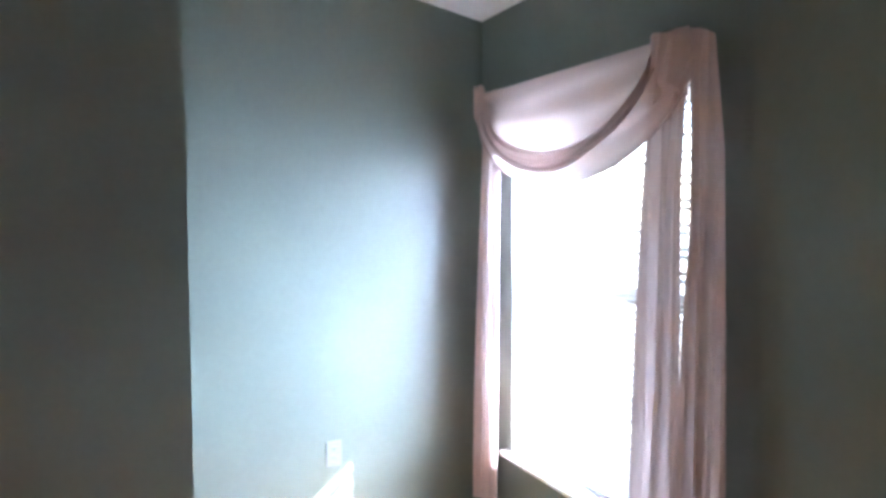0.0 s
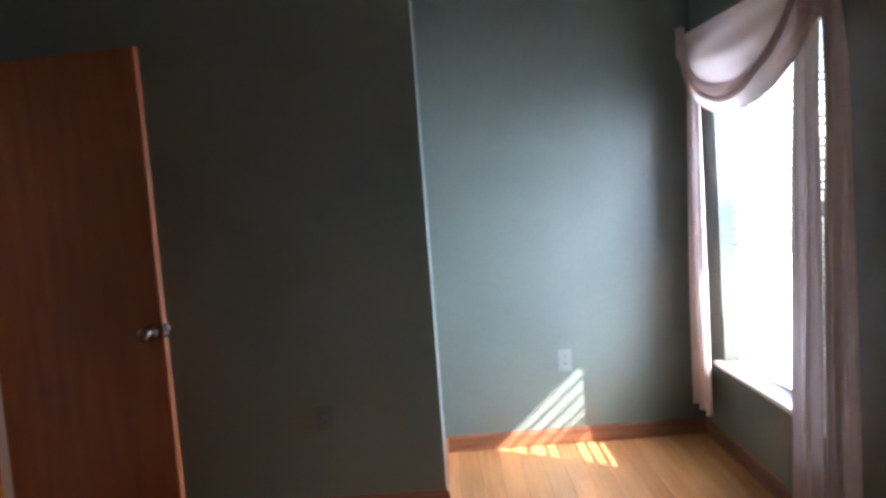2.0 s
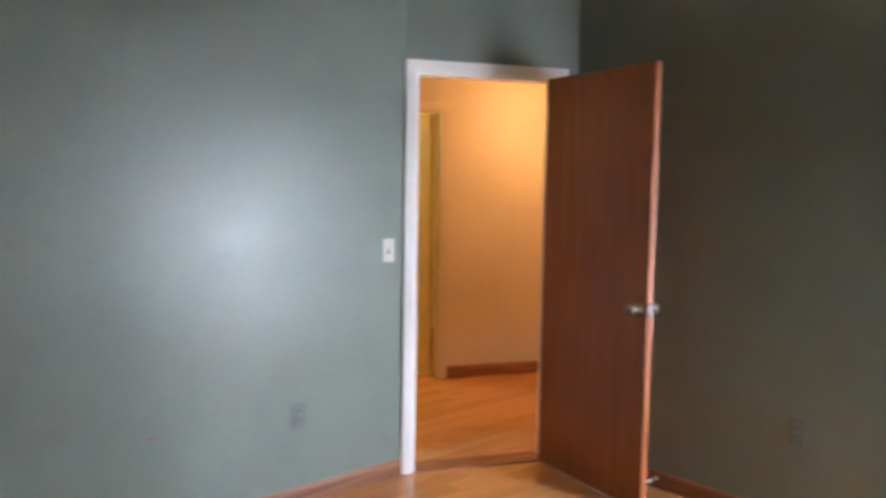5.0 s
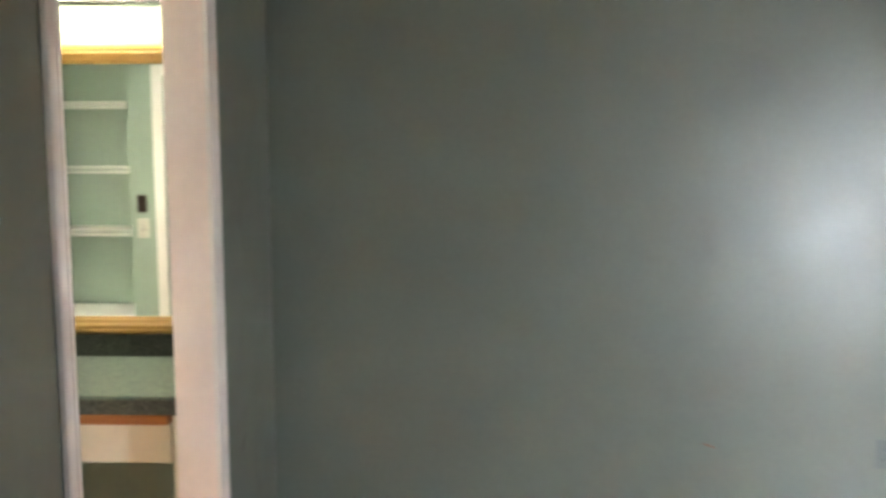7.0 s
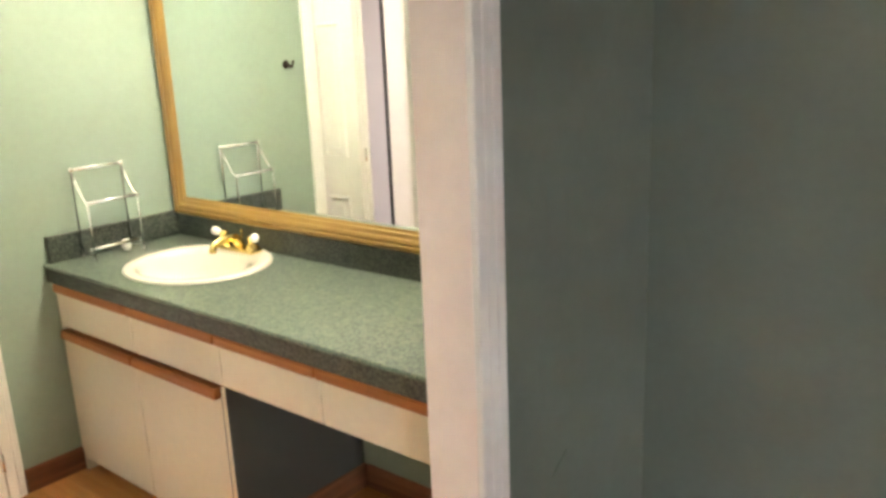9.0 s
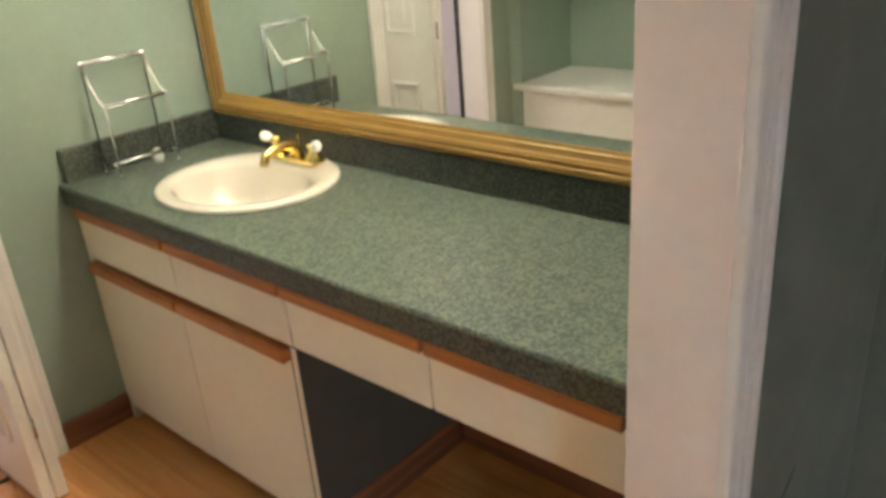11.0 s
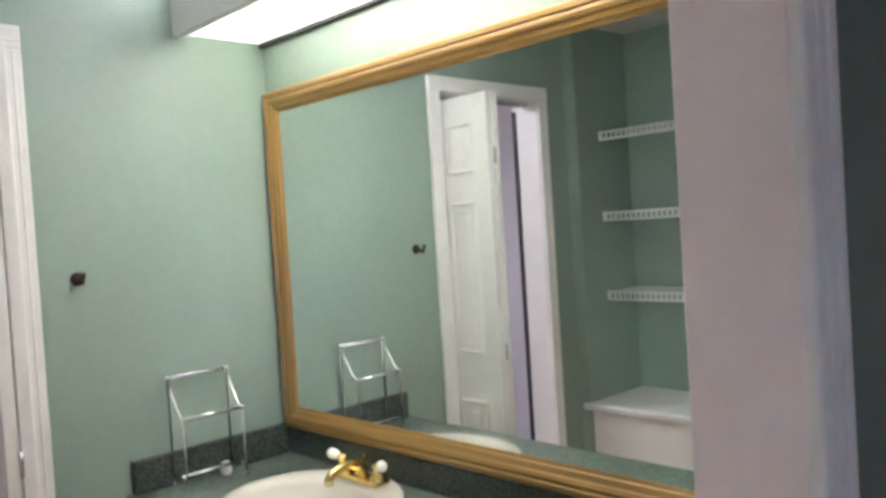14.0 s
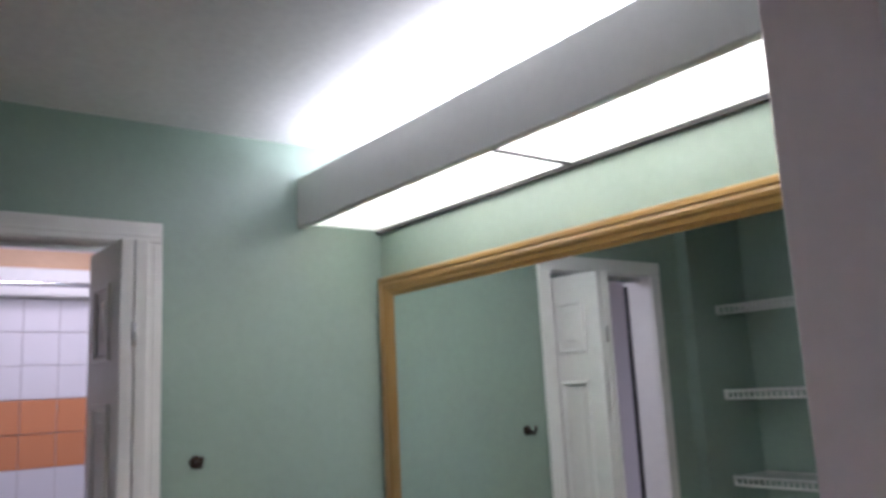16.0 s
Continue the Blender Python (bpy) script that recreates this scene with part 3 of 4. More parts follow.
def fall(e, xt0, xt1, xb0, xb1, z0, z1, folds, depth, lean=0.0, seed=0, back=0.0, hollow=0.0, shoulder=0.0, off=0.03):
    """A hanging length of sheer cloth gathered into folds; back draws its outer edge to the wall, hollow opens its inner edge half-way up."""
    ph = [random.Random(seed).uniform(0, 6) for _ in range(4)]

    def f(u, v):
        w = 1 - (1 - v) ** 1.6
        x = (xt0 + (xt1 - xt0) * u) * (1 - w) + (xb0 + (xb1 - xb0) * u) * w
        x += hollow * u * math.exp(-((v - 0.24) / 0.13) ** 2)
        d = depth * (0.45 + 0.75 * v)
        y = CY + off + lean * v + d * (math.sin(folds * 6.283 * u + ph[0] + 0.8 * v) + 0.45 * math.sin(folds * 2.3 * 6.283 * u + ph[1] - 1.5 * v)) * 0.6
        y -= back * max(0.0, 1 - u / 0.3) ** 2 * min(1.0, v * 6)
        x += 0.008 * math.sin(5 * v + ph[2] + 9 * u)
        zz = z0 + (z1 - z0) * v + 0.012 * math.sin(folds * 6.283 * u + ph[3]) * v
        zz -= shoulder * (1 - u) ** 2 * (1 - v) ** 8
        return (x, max(y, YS + 0.006), zz)
    c = part("cloth", sheet(f, 90, 60), SHEER, e)
    part("hem", tube([f(i / 60, 1.0) for i in range(61)], 0.004, n=6), SHEER, c)
    return e


lc = thing("curtain", "long gathered cream sheer curtain hanging to the floor", "curtain", "sheer curtains of the window")
fall(lc, 2.785, 2.915, 2.742, 2.95, 2.035, 0.03, 2.5, 0.022, 0.03, 4, 0.03, -0.02, 0.06)
fall(lc, 3.1, 2.905, 3.155, 2.93, 2.045, 0.03, 2.2, 0.02, 0.045, 6, 0.0, 0.012)
tc = thing("curtain", "short narrow cream sheer curtain tail beside the window", "curtain", "sheer curtains of the window")
fall(tc, 4.375, 4.135, 4.47, 4.155, 2.045, 0.2, 3.0, 0.024, 0.012, 8, 0.07, 0.0, 0.0, 0.004)


def swag(x0, x1, drop, forward, phase):
    """A scarf slung between two points of the rod: a full panel with soft curved folds and a rounded hem."""
    def f(u, v):
        x = x0 + (x1 - x0) * u
        sag = (4 * u * (1 - u)) ** 0.5
        top, low = 2.032, 2.0 - drop * sag
        zz = top + (low - top) * v
        fold = math.sin(v * 11 + phase + 1.1 * math.cos(3.14 * u)) + 0.5 * math.sin(v * 23 + 4 * u + phase)
        y = CY + forward + 0.05 * sag * v + 0.009 * fold * (0.3 + 0.7 * sag) + 0.012 * (1 - sag) * math.sin(v * 19)
        return (x + 0.02 * math.sin(v * 9) * (1 - sag), y, zz)
    return f


def swag_fold(x0, x1, drop, width, forward, phase):
    """A rolled fold of the scarf that hangs in a curve across the panel."""
    def f(u, v):
        sag = (4 * u * (1 - u)) ** 0.6
        c = 2.02 - drop * sag
        wd = width * (0.55 + 0.45 * sag)
        bulge = math.sin(3.1416 * v)
        return (x0 + (x1 - x0) * u + 0.02 * (v - 0.5), CY + forward + 0.045 * sag + 0.013 * bulge + 0.004 * math.sin(v * 17 + 6 * u + phase), c - wd * (v - 0.5) - 0.004 * math.sin(11 * u + phase))
    return f


sw = thing("curtain_swag", "cream sheer scarf draped in a swag over the window", "curtain", "sheer curtains of the window")
g = swag(4.345, 2.87, 0.385, 0.018, 0.0)
c = part("cloth", sheet(g, 72, 60), SHEER, sw)
part("hem", tube([g(i / 48, 1.0) for i in range(49)], 0.004, n=6), SHEER, c)
for row in ((4.25, 3.06, 0.31, 0.066, 0.022, 0.4), (4.3, 3.03, 0.345, 0.018, 0.026, 2.1)):
    part("fold", sheet(swag_fold(*row), 56, 10), SHEER, sw)
part("gather", sheet(lambda u, v: (4.335 - 0.08 * u, CY + 0.02 + 0.035 * math.sin(3.14 * u) + 0.008 * math.sin(20 * u), 2.055 - 0.13 * v - 0.02 * math.sin(14 * u)), 24, 10), SHEER, sw)
part("gather", sheet(lambda u, v: (3.08 - 0.17 * u, CY + 0.03 + 0.04 * math.sin(3.14 * u) + 0.006 * math.sin(25 * u + 3 * v), 2.045 - 0.03 * u * u - 0.17 * v * (0.4 + 0.6 * u)), 30, 12), SHEER, sw)

# ---- outside ----
# Unseen wall added to cut the sun patch on its west side.
solid("sun_blocker_side", boxes((2.86, 2.96, -4.8, YS - 0.165, -0.6, 2.3)), TRIM, "unseen side wall added outside the window to block western sun", "wall", "structure")
solid("ground", boxes((-60, 60, -120, YS - 0.17, -0.7, -0.6)), PATIO, "sunlit pale ground outside the window", "ground", "structure")

# ---- vanity opening lining ----
op = thing("opening_lining", "white painted lining of the opening to the vanity", "opening", kind="structure")
part("jamb_side", box(-T3 - 0.002, 0.002, OY1, OY1 + 0.02, 0, 2.07, 0.002), JAMB, op)
part("jamb_side", box(-T3 - 0.002, 0.002, OY0 - 0.02, OY0, 0, 2.07, 0.002), JAMB, op)
part("jamb_head", box(-T3 - 0.002, 0.002, OY0, OY1, 2.05, 2.07, 0.002), JAMB, op)
oc = thing("opening_casing", "white painted casing of the vanity opening, bedroom side", "door casing", kind="structure")
part("side_board", box(0.0, 0.016, OY1, OY1 + 0.083, 0, 2.055, 0.003), TRIM, oc)
part("moulding", box(0.016, 0.019, OY1 + 0.026, OY1 + 0.036, 0, 2.053, 0.001), TRIM, oc)
part("moulding", box(0.016, 0.02, OY1 + 0.052, OY1 + 0.06, 0, 2.053, 0.001), TRIM, oc)
part("side_board", box(0.0, 0.016, OY0 - 0.045, OY0, 0, 2.055, 0.003), TRIM, oc)
part("moulding", box(0.016, 0.019, OY0 - 0.022, OY0 - 0.014, 0, 2.053, 0.001), TRIM, oc)
part("head_board", box(0.0, 0.016, OY0 - 0.045, OY1 + 0.083, 2.055, 2.12, 0.003), TRIM, oc)
casing("opening_casing", -OY1 - 0.032, -OY0 + 0.032, 2.08, 0.06, "white painted casing of the vanity opening, vanity side", pose(-T3, 0, 0, 0, 0, -90), t=0.014)

# ---- vanity room shell ----
DY0, DY1, DZ = -1.438, -0.827, 2.022
NX0, NX1, NYB = -1.9, -1.21, -2.07
solid("wall_vanity_mirror", boxes((XW - 0.1, -T3, YV, YV + 0.025, 0, ZV)), VANITY_PAINT, "pale green painted wall behind the mirror", "wall", "structure")
solid("wall_vanity_west", boxes((XW - 0.11, XW, DY1, YV, 0, ZV), (XW - 0.11, XW, YSV - 0.02, DY0, 0, ZV), (XW - 0.11, XW, DY0, DY1, DZ, ZV)), VANITY_PAINT,
      "pale green painted wall with the bathroom doorway", "wall", "structure")
SX0, SX1 = -1.0, -0.2
solid("wall_vanity_south", boxes((XW, NX0, YSV - 0.09, YSV, 0, ZV), (NX1, SX0, YSV - 0.09, YSV, 0, ZV), (SX1, -T3, YSV - 0.09, YSV, 0, ZV), (SX0, SX1, YSV - 0.09, YSV, 2.022, ZV)),
      VANITY_PAINT, "pale green painted wall with the shelf niche", "wall", "structure")
solid("wall_niche", boxes((NX0 - 0.06, NX0, NYB, YSV - 0.09, 0, ZV), (NX1, NX1 + 0.06, NYB, YSV - 0.09, 0, ZV), (NX0 - 0.06, NX1 + 0.06, NYB - 0.06, NYB, 0, ZV)), VANITY_PAINT,
      "green painted sides and back of the niche", "wall", "structure")
solid("ceiling_vanity", boxes((XW - 0.1, -T3 + 0.005, NYB - 0.05, YV + 0.02, ZV, ZV + 0.06)), CEILING, "white vanity room ceiling", "ceiling", "structure")
baseboard("baseboard", XW, YV, XW, DY1 + 0.064)
baseboard("baseboard", -T3, YV, -0.99, YV)
baseboard("baseboard", -1.006, YV - 0.001, -1.006, -0.5)

# ---- vanity cabinet ----
YF, ZT, ZU = -0.575, 0.79, 0.729
FX = [XW + 0.03, -1.467, -1.012, -0.6, -0.192]
FYC = YF + 0.02


def front(parent, name, x0, x1, z0, z1):
    """A cream laminate front with an oak pull along its top edge."""
    p = part(name, box(x0 + 0.003, x1 - 0.003, FYC, FYC + 0.018, z0, z1 - 0.032, 0.0015), CAB, parent)
    bm = bmesh.new()
    prof = ((0.002, 0), (-0.017, 0.0), (-0.019, 0.004), (-0.018, 0.024), (-0.012, 0.032), (0.018, 0.032), (0.018, 0))
    a = [bm.verts.new((x0 + 0.006, FYC + y, z1 - 0.032 + z)) for y, z in prof]
    b = [bm.verts.new((x1 - 0.006, FYC + y, z1 - 0.032 + z)) for y, z in prof]
    n = len(prof)
    for i in range(n):
        bm.faces.new((a[i], a[(i + 1) % n], b[(i + 1) % n], b[i]))
    bm.faces.new(a)
    bm.faces.new(b[::-1])
    part("pull", bm, PULL, p, "oak finger pull strip")
    return p


vc = thing("vanity_cabinet", "cream laminate vanity cabinet with oak finger pulls", "cabinet")
part("side_panel", box(XW + 0.004, XW + 0.03, FYC + 0.004, YV - 0.003, 0.0, ZU - 0.0005), CAB, vc)
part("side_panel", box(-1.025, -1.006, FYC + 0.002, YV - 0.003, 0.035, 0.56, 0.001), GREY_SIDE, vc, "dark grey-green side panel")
part("bottom_panel", box(XW + 0.03, -1.025, FYC + 0.05, YV - 0.003, 0.05, 0.066), CAB, vc)
part("plinth", box(XW + 0.03, -1.0065, FYC + 0.06, YV - 0.02, 0.0, 0.0345), BASE_WOOD, vc, "dark recessed plinth")
part("toe_board", box(XW + 0.03, -1.0255, FYC + 0.052, FYC + 0.058, 0.0, 0.05), BASE_WOOD, vc, "dark recessed toe board")
# Rail coloured dark so the gaps between the fronts look shaded.
part("rail", box(XW + 0.03, -1.0255, FYC + 0.019, FYC + 0.035, 0.53, ZU - 0.0007), BASE_WOOD, vc, "rail behind the fronts, dark wood for the shaded gap")
part("face_edge", box(-1.0215, -1.006, FYC - 0.001, FYC + 0.002, 0.035, 0.562), CAB, vc)
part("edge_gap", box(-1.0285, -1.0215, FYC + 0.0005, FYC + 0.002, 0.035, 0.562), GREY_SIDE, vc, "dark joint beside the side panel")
front(vc, "drawer_front", FX[0], FX[1], 0.566, 0.728)
front(vc, "drawer_front", FX[1], FX[2], 0.566, 0.728)
front(vc, "door", FX[0], -1.474, 0.05, 0.555)
front(vc, "door", -1.474, -1.029, 0.05, 0.555)
vd = thing("vanity_desk_unit", "cream laminate drawer unit bridging the knee space", "cabinet")
front(vd, "drawer_front", FX[2], FX[3], 0.566, 0.728)
front(vd, "drawer_front", FX[3], FX[4], 0.566, 0.728)
# Dark again, for the shade in the gaps round the drawers.
part("rail", box(-1.0045, FX[4], FYC + 0.019, FYC + 0.035, 0.575, ZU - 0.0007), BASE_WOOD, vd, "rail behind the fronts, dark wood for the shaded gap")
part("drawer_box", box(FX[2] + 0.03, FX[4] - 0.004, FYC + 0.036, -0.12, 0.585, 0.735), CAB, vd)
part("end_panel", box(-0.19, -0.172, FYC + 0.002, YV - 0.003, 0, ZU - 0.0005), CAB, vd)

# ---- countertop, sink, tap ----
SKX, SKY, SA, SB = -1.48, -0.28, 0.262, 0.235
ct = thing("countertop", "speckled dark green laminate countertop with a backsplash", "countertop")


def top_slab():
    """The worktop with an oval hole for the basin."""
    bm = bmesh.new()
    n = 64
    x0, x1, y0, y1 = XW + 0.002, -T3 - 0.002, YF, YV - 0.002
    rings = []
    for z in (ZT, ZU):
        inner = [bm.verts.new((SKX + (SA - 0.025) * math.cos(a), SKY + (SB - 0.025) * math.sin(a), z)) for a in (2 * math.pi * k / n for k in range(n))]
        outer = []
        for k in range(n):
            a = 2 * math.pi * k / n
            c, s = math.cos(a), math.sin(a)
            t = min(((x1 - SKX) / c if c > 1e-6 else (x0 - SKX) / c if c < -1e-6 else 1e9), ((y1 - SKY) / s if s > 1e-6 else (y0 - SKY) / s if s < -1e-6 else 1e9))
            outer.append(bm.verts.new((SKX + t * c, SKY + t * s, z)))
        corners = {}
        for cx, cy in ((x0, y0), (x1, y0), (x1, y1), (x0, y1)):
            corners[(cx, cy)] = bm.verts.new((cx, cy, z))
        seq = []
        for k in range(n):
            seq.append(outer[k])
            p, q = outer[k].co, outer[(k + 1) % n].co
            for (cx, cy), cv in corners.items():
                if (abs(p.x - cx) < 1e-5 and abs(q.y - cy) < 1e-5) or (abs(p.y - cy) < 1e-5 and abs(q.x - cx) < 1e-5):
                    if (Vector((cx, cy)) - p.xy).length < 2.2 and (Vector((cx, cy)) - q.xy).length < 2.2:
                        seq.append(cv)
                        break
        for k in range(n):
            i = seq.index(outer[k])
            j = seq.index(outer[(k + 1) % n])
            mid = seq[i + 1:j] if j > i else seq[i + 1:] + seq[:j]
            bm.faces.new([inner[k], outer[k]] + mid + [outer[(k + 1) % n], inner[(k + 1) % n]])
        rings.append((inner, seq))
    (i0, s0), (i1, s1) = rings
    for k in range(n):
        bm.faces.new((i0[k], i0[(k + 1) % n], i1[(k + 1) % n], i1[k]))
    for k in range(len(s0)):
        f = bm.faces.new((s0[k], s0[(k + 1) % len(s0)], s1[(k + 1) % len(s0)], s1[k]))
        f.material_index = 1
    return bm


part("worktop", top_slab(), [GREEN_LAM, GREEN_LAM_SHADED], ct)
part("front_edge", tube([(XW + 0.004, YF + 0.001, ZT - 0.006), (-T3 - 0.004, YF + 0.001, ZT - 0.006)], 0.0062, n=8), GREEN_LAM, ct)
# Upright splashes take the shaded copy of the laminate.
part("backsplash", box(XW + 0.022, -T3 - 0.002, YV - 0.022, YV - 0.002, ZT + 0.0005, 0.875, 0.003), GREEN_LAM_SHADED, ct)
part("side_splash", box(XW + 0.002, XW + 0.022, YF + 0.015, YV - 0.002, ZT + 0.0005, 0.886, 0.003), GREEN_LAM_SHADED, ct)

sk = thing("sink", "oval cream ceramic drop-in sink", "sink", at=pose(SKX, SKY, ZT))
prof = [(1.0, 0.0005), (1.004, 0.004), (0.99, 0.009), (0.96, 0.011), (0.9, 0.011), (0.84, 0.009), (0.8, 0.003), (0.77, -0.01), (0.72, -0.045), (0.62, -0.085), (0.45, -0.112), (0.25, -0.122), (0.1, -0.126), (0.0, -0.127)]
bm = bmesh.new()
rings = []
n = 56
for r, z in prof:
    sq = 0.13 if r < 0.82 else 0.0
    rings.append([bm.verts.new((SA * r * math.cos(k * 2 * math.pi / n), (SB * r - sq * 0.2 * r) * math.sin(k * 2 * math.pi / n) - (0.022 if r < 0.83 else 0) , z)) for k in range(n)] if r > 0 else [bm.verts.new((0, -0.022, z))])
for a, b in zip(rings, rings[1:]):
    for k in range(n):
        q = list(dict.fromkeys((a[k], a[(k + 1) % n], b[(k + 1) % len(b)], b[k % len(b)])))
        f = bm.faces.new(q)
        f.smooth = True
part("basin", bm, CERAMIC, sk)
part("drain", lathe([(0, 0.003), (0.012, 0.003), (0.02, 0.002), (0.024, -0.001)], 24), BRASS, sk, "brass drain", pose(0, -0.022, -0.124))

for x in (-0.022, 0.0, 0.022):
    part("overflow_hole", box(x - 0.006, x + 0.006, -0.181, -0.1755, -0.03, -0.023, 0.002), SLOT, sk, "dark overflow hole")

tp = thing("faucet", "polished brass two-handle faucet with white porcelain levers", "faucet", at=pose(SKX - 0.002, SKY + 0.17, ZT + 0.011))
part("base_plate", box(-0.1, 0.1, -0.026, 0.026, -0.003, 0.014, 0.008, seg=3), BRASS, tp)
part("spout", tube([(0, 0.004, 0.006), (0, 0.002, 0.03), (0, -0.01, 0.044), (0, -0.04, 0.05), (0, -0.075, 0.046), (0, -0.1, 0.036), (0, -0.108, 0.02), (0, -0.109, 0.012)], [0.022, 0.019, 0.016, 0.013, 0.0125, 0.013, 0.014, 0.013], n=14), BRASS, tp)
part("lift_rod", tube([(0, 0.018, 0.01), (0, 0.018, 0.058), (0, 0.018, 0.068)], [0.003, 0.003, 0.006], n=10), BRASS, tp)
for x, s in ((-0.078, -1), (0.078, 1)):
    h = part("handle", lathe([(0.027, 0.01), (0.026, 0.02), (0.018, 0.028), (0.013, 0.034), (0.013, 0.044), (0.017, 0.05), (0.015, 0.058), (0, 0.06)], 18), BRASS, tp, "", pose(x, 0, 0))
    part("lever", tube([(0.006 * s, 0, 0.05), (0.014 * s, -0.003, 0.052), (0.022 * s, -0.007, 0.055), (0.033 * s, -0.012, 0.058), (0.043 * s, -0.017, 0.061), (0.047 * s, -0.019, 0.062)], [0.006, 0.009, 0.014, 0.0165, 0.013, 0.004], n=14), PORCELAIN, h, "white porcelain lever")

# ---- mirror ----
mi = thing("mirror", "large wall mirror in a ribbed golden oak frame", "mirror", at=pose(0, YV, 0))
MX0, MX1, MZ0, MZ1 = -1.94, -0.16, 0.877, 1.953
MOULD = [(0, 0.0), (0, 0.024), (0.006, 0.031), (0.017, 0.032), (0.02, 0.027), (0.029, 0.03), (0.038, 0.027), (0.042, 0.023), (0.055, 0.02), (0.058, 0.015), (0.066, 0.013), (0.071, 0.008)]
for k, nm in enumerate(("bottom_rail", "stile", "top_rail", "stile")):
    part(nm, sweep_box_frame(MX0, MX1, MZ0, MZ1, MOULD, sides=(k,)), (OAK_FRAME, OAK_FRAME_V)[k % 2], mi)
part("glass", box(MX0 + 0.06, MX1 - 0.06, -0.012, -0.006, MZ0 + 0.06, MZ1 - 0.06), MIRROR, mi, "clear silvered mirror glass")

# ---- light box ----
LY, LZ0, LZ1 = -0.34, 2.106, 2.266
lb = thing("light_box", "white valance light box with glowing acrylic panels over the mirror", "light fixture")
part("front_board", box(XW + 0.002, -T3 - 0.002, LY, LY + 0.018, LZ0, LZ1, 0.002), BOARD, lb)
part("front_lip", box(XW + 0.002, -T3 - 0.002, LY + 0.018, LY + 0.03, LZ0 + 0.001, LZ0 + 0.012), BOARD, lb)
part("back_lip", box(XW + 0.002, -T3 - 0.002, YV - 0.018, YV - 0.002, LZ0 - 0.001, LZ0 + 0.012), SLOT, lb, "dark support strip")
part("cross_bar", box(-1.037, -1.031, LY + 0.03, YV - 0.018, LZ0 + 0.003, LZ0 + 0.012), SLOT, lb, "dark joint bar")
for a, b in ((XW + 0.004, -1.038), (-1.03, -T3 - 0.004)):
    p = part("diffuser_panel", box(a, b, LY + 0.02, YV - 0.003, LZ0 + 0.0125, LZ0 + 0.016), ACRYLIC, lb, "glowing translucent acrylic panel")
    p.visible_shadow = False
for y in (-0.13, -0.24):
    part("tube", tube([(XW + 0.2, y, LZ0 + 0.075), (-T3 - 0.06, y, LZ0 + 0.075)], 0.013, n=10), TUBE, lb, "lit fluorescent tube")

# ---- hook, towel rack ----
hk = thing("robe_hook", "small dark bronze robe hook on the green wall", "hook", at=pose(XW, -0.665, 1.412, 0, 90))
part("rose", lathe([(0, 0.0), (0.018, 0), (0.018, 0.004), (0.008, 0.008), (0, 0.008)], 18), BRONZE, hk)
part("prong", tube([(0, 0, 0.006), (0, 0, 0.02), (0.012, 0, 0.033), (0.012, 0, 0.04), (-0.002, 0, 0.047), (-0.016, 0, 0.05)], [0.006, 0.005, 0.005, 0.005, 0.005, 0.007], n=8), BRONZE, hk)


def towel_rack():
    """A small chrome wire stand: two sloping side frames joined by bars."""
    e = thing("towel_stand", "small chrome wire hand-towel stand on the countertop", "towel stand", at=pose(XW + 0.031, -0.447, ZT))
    w, h = 0.187, 0.313
    for y in (0, w):
        part("side_frame", tube([(0.0, y, 0.004), (0.0, y, h), (0.022, y, h - 0.045), (0.06, y, h - 0.098), (0.085, y, h - 0.11), (0.085, y, 0.004)], [0.0032, 0.0036, 0.0042, 0.0042, 0.0036, 0.0032], n=8), CHROME, e)
        part("side_rail", tube([(0.0, y, 0.032), (0.085, y, 0.032)], 0.0025, n=8), CHROME, e)
        for x in (0, 0.085):
            part("foot", lathe([(0, 0), (0.007, 0), (0.006, 0.008), (0, 0.009)], 12), CHROME, e, "", pose(x, y, 0))
        part("joint", lathe([(0, -0.01), (0.009, -0.006), (0.009, 0.006), (0, 0.01)], 12), CHROME, e, "", pose(0, y, h))
        part("joint", lathe([(0, -0.008), (0.007, -0.004), (0.007, 0.004), (0, 0.008)], 12), CHROME, e, "", pose(0.085, y, h - 0.11))
    for x, z, r in ((0, h, 0.0065), (0.085, h - 0.11, 0.006), (0.05, 0.032, 0.0065)):
        part("cross_bar", tube([(x, 0, z), (x, w, z)], r, n=10), CHROME, e)
    return e


towel_rack()
kn = thing("stopper", "small white plastic knob lying on the countertop", "stopper", at=pose(XW + 0.068, -0.3, ZT))
part("cap", lathe([(0, 0), (0.014, 0), (0.017, 0.012), (0.016, 0.03), (0.01, 0.04), (0, 0.041)], 18), PORCELAIN, kn)

# ---- bathroom doorway and bifold door ----
casing("bath_door_casing", -DY1, -DY0, DZ, 0.06, "white painted casing of the bathroom doorway", Matrix.Translation((XW, 0, 0)) @ Matrix.Rotation(radians(90), 4, "Z") @ Matrix.Diagonal((-1, 1, 1, 1)), t=0.018)
bj = thing("bath_door_jamb", "white painted lining of the bathroom doorway", "door jamb", kind="structure")
part("jamb_side", box(XW - 0.112, XW + 0.002, DY1 - 0.002, DY1 + 0.012, 0, DZ), TRIM, bj)
part("jamb_side", box(XW - 0.142, XW + 0.002, DY0 - 0.012, DY0 + 0.002, 0, DZ), TRIM, bj)
part("jamb_head", box(XW - 0.112, XW + 0.002, DY0 + 0.002, DY1 - 0.002, DZ - 0.002, DZ + 0.012), TRIM, bj)
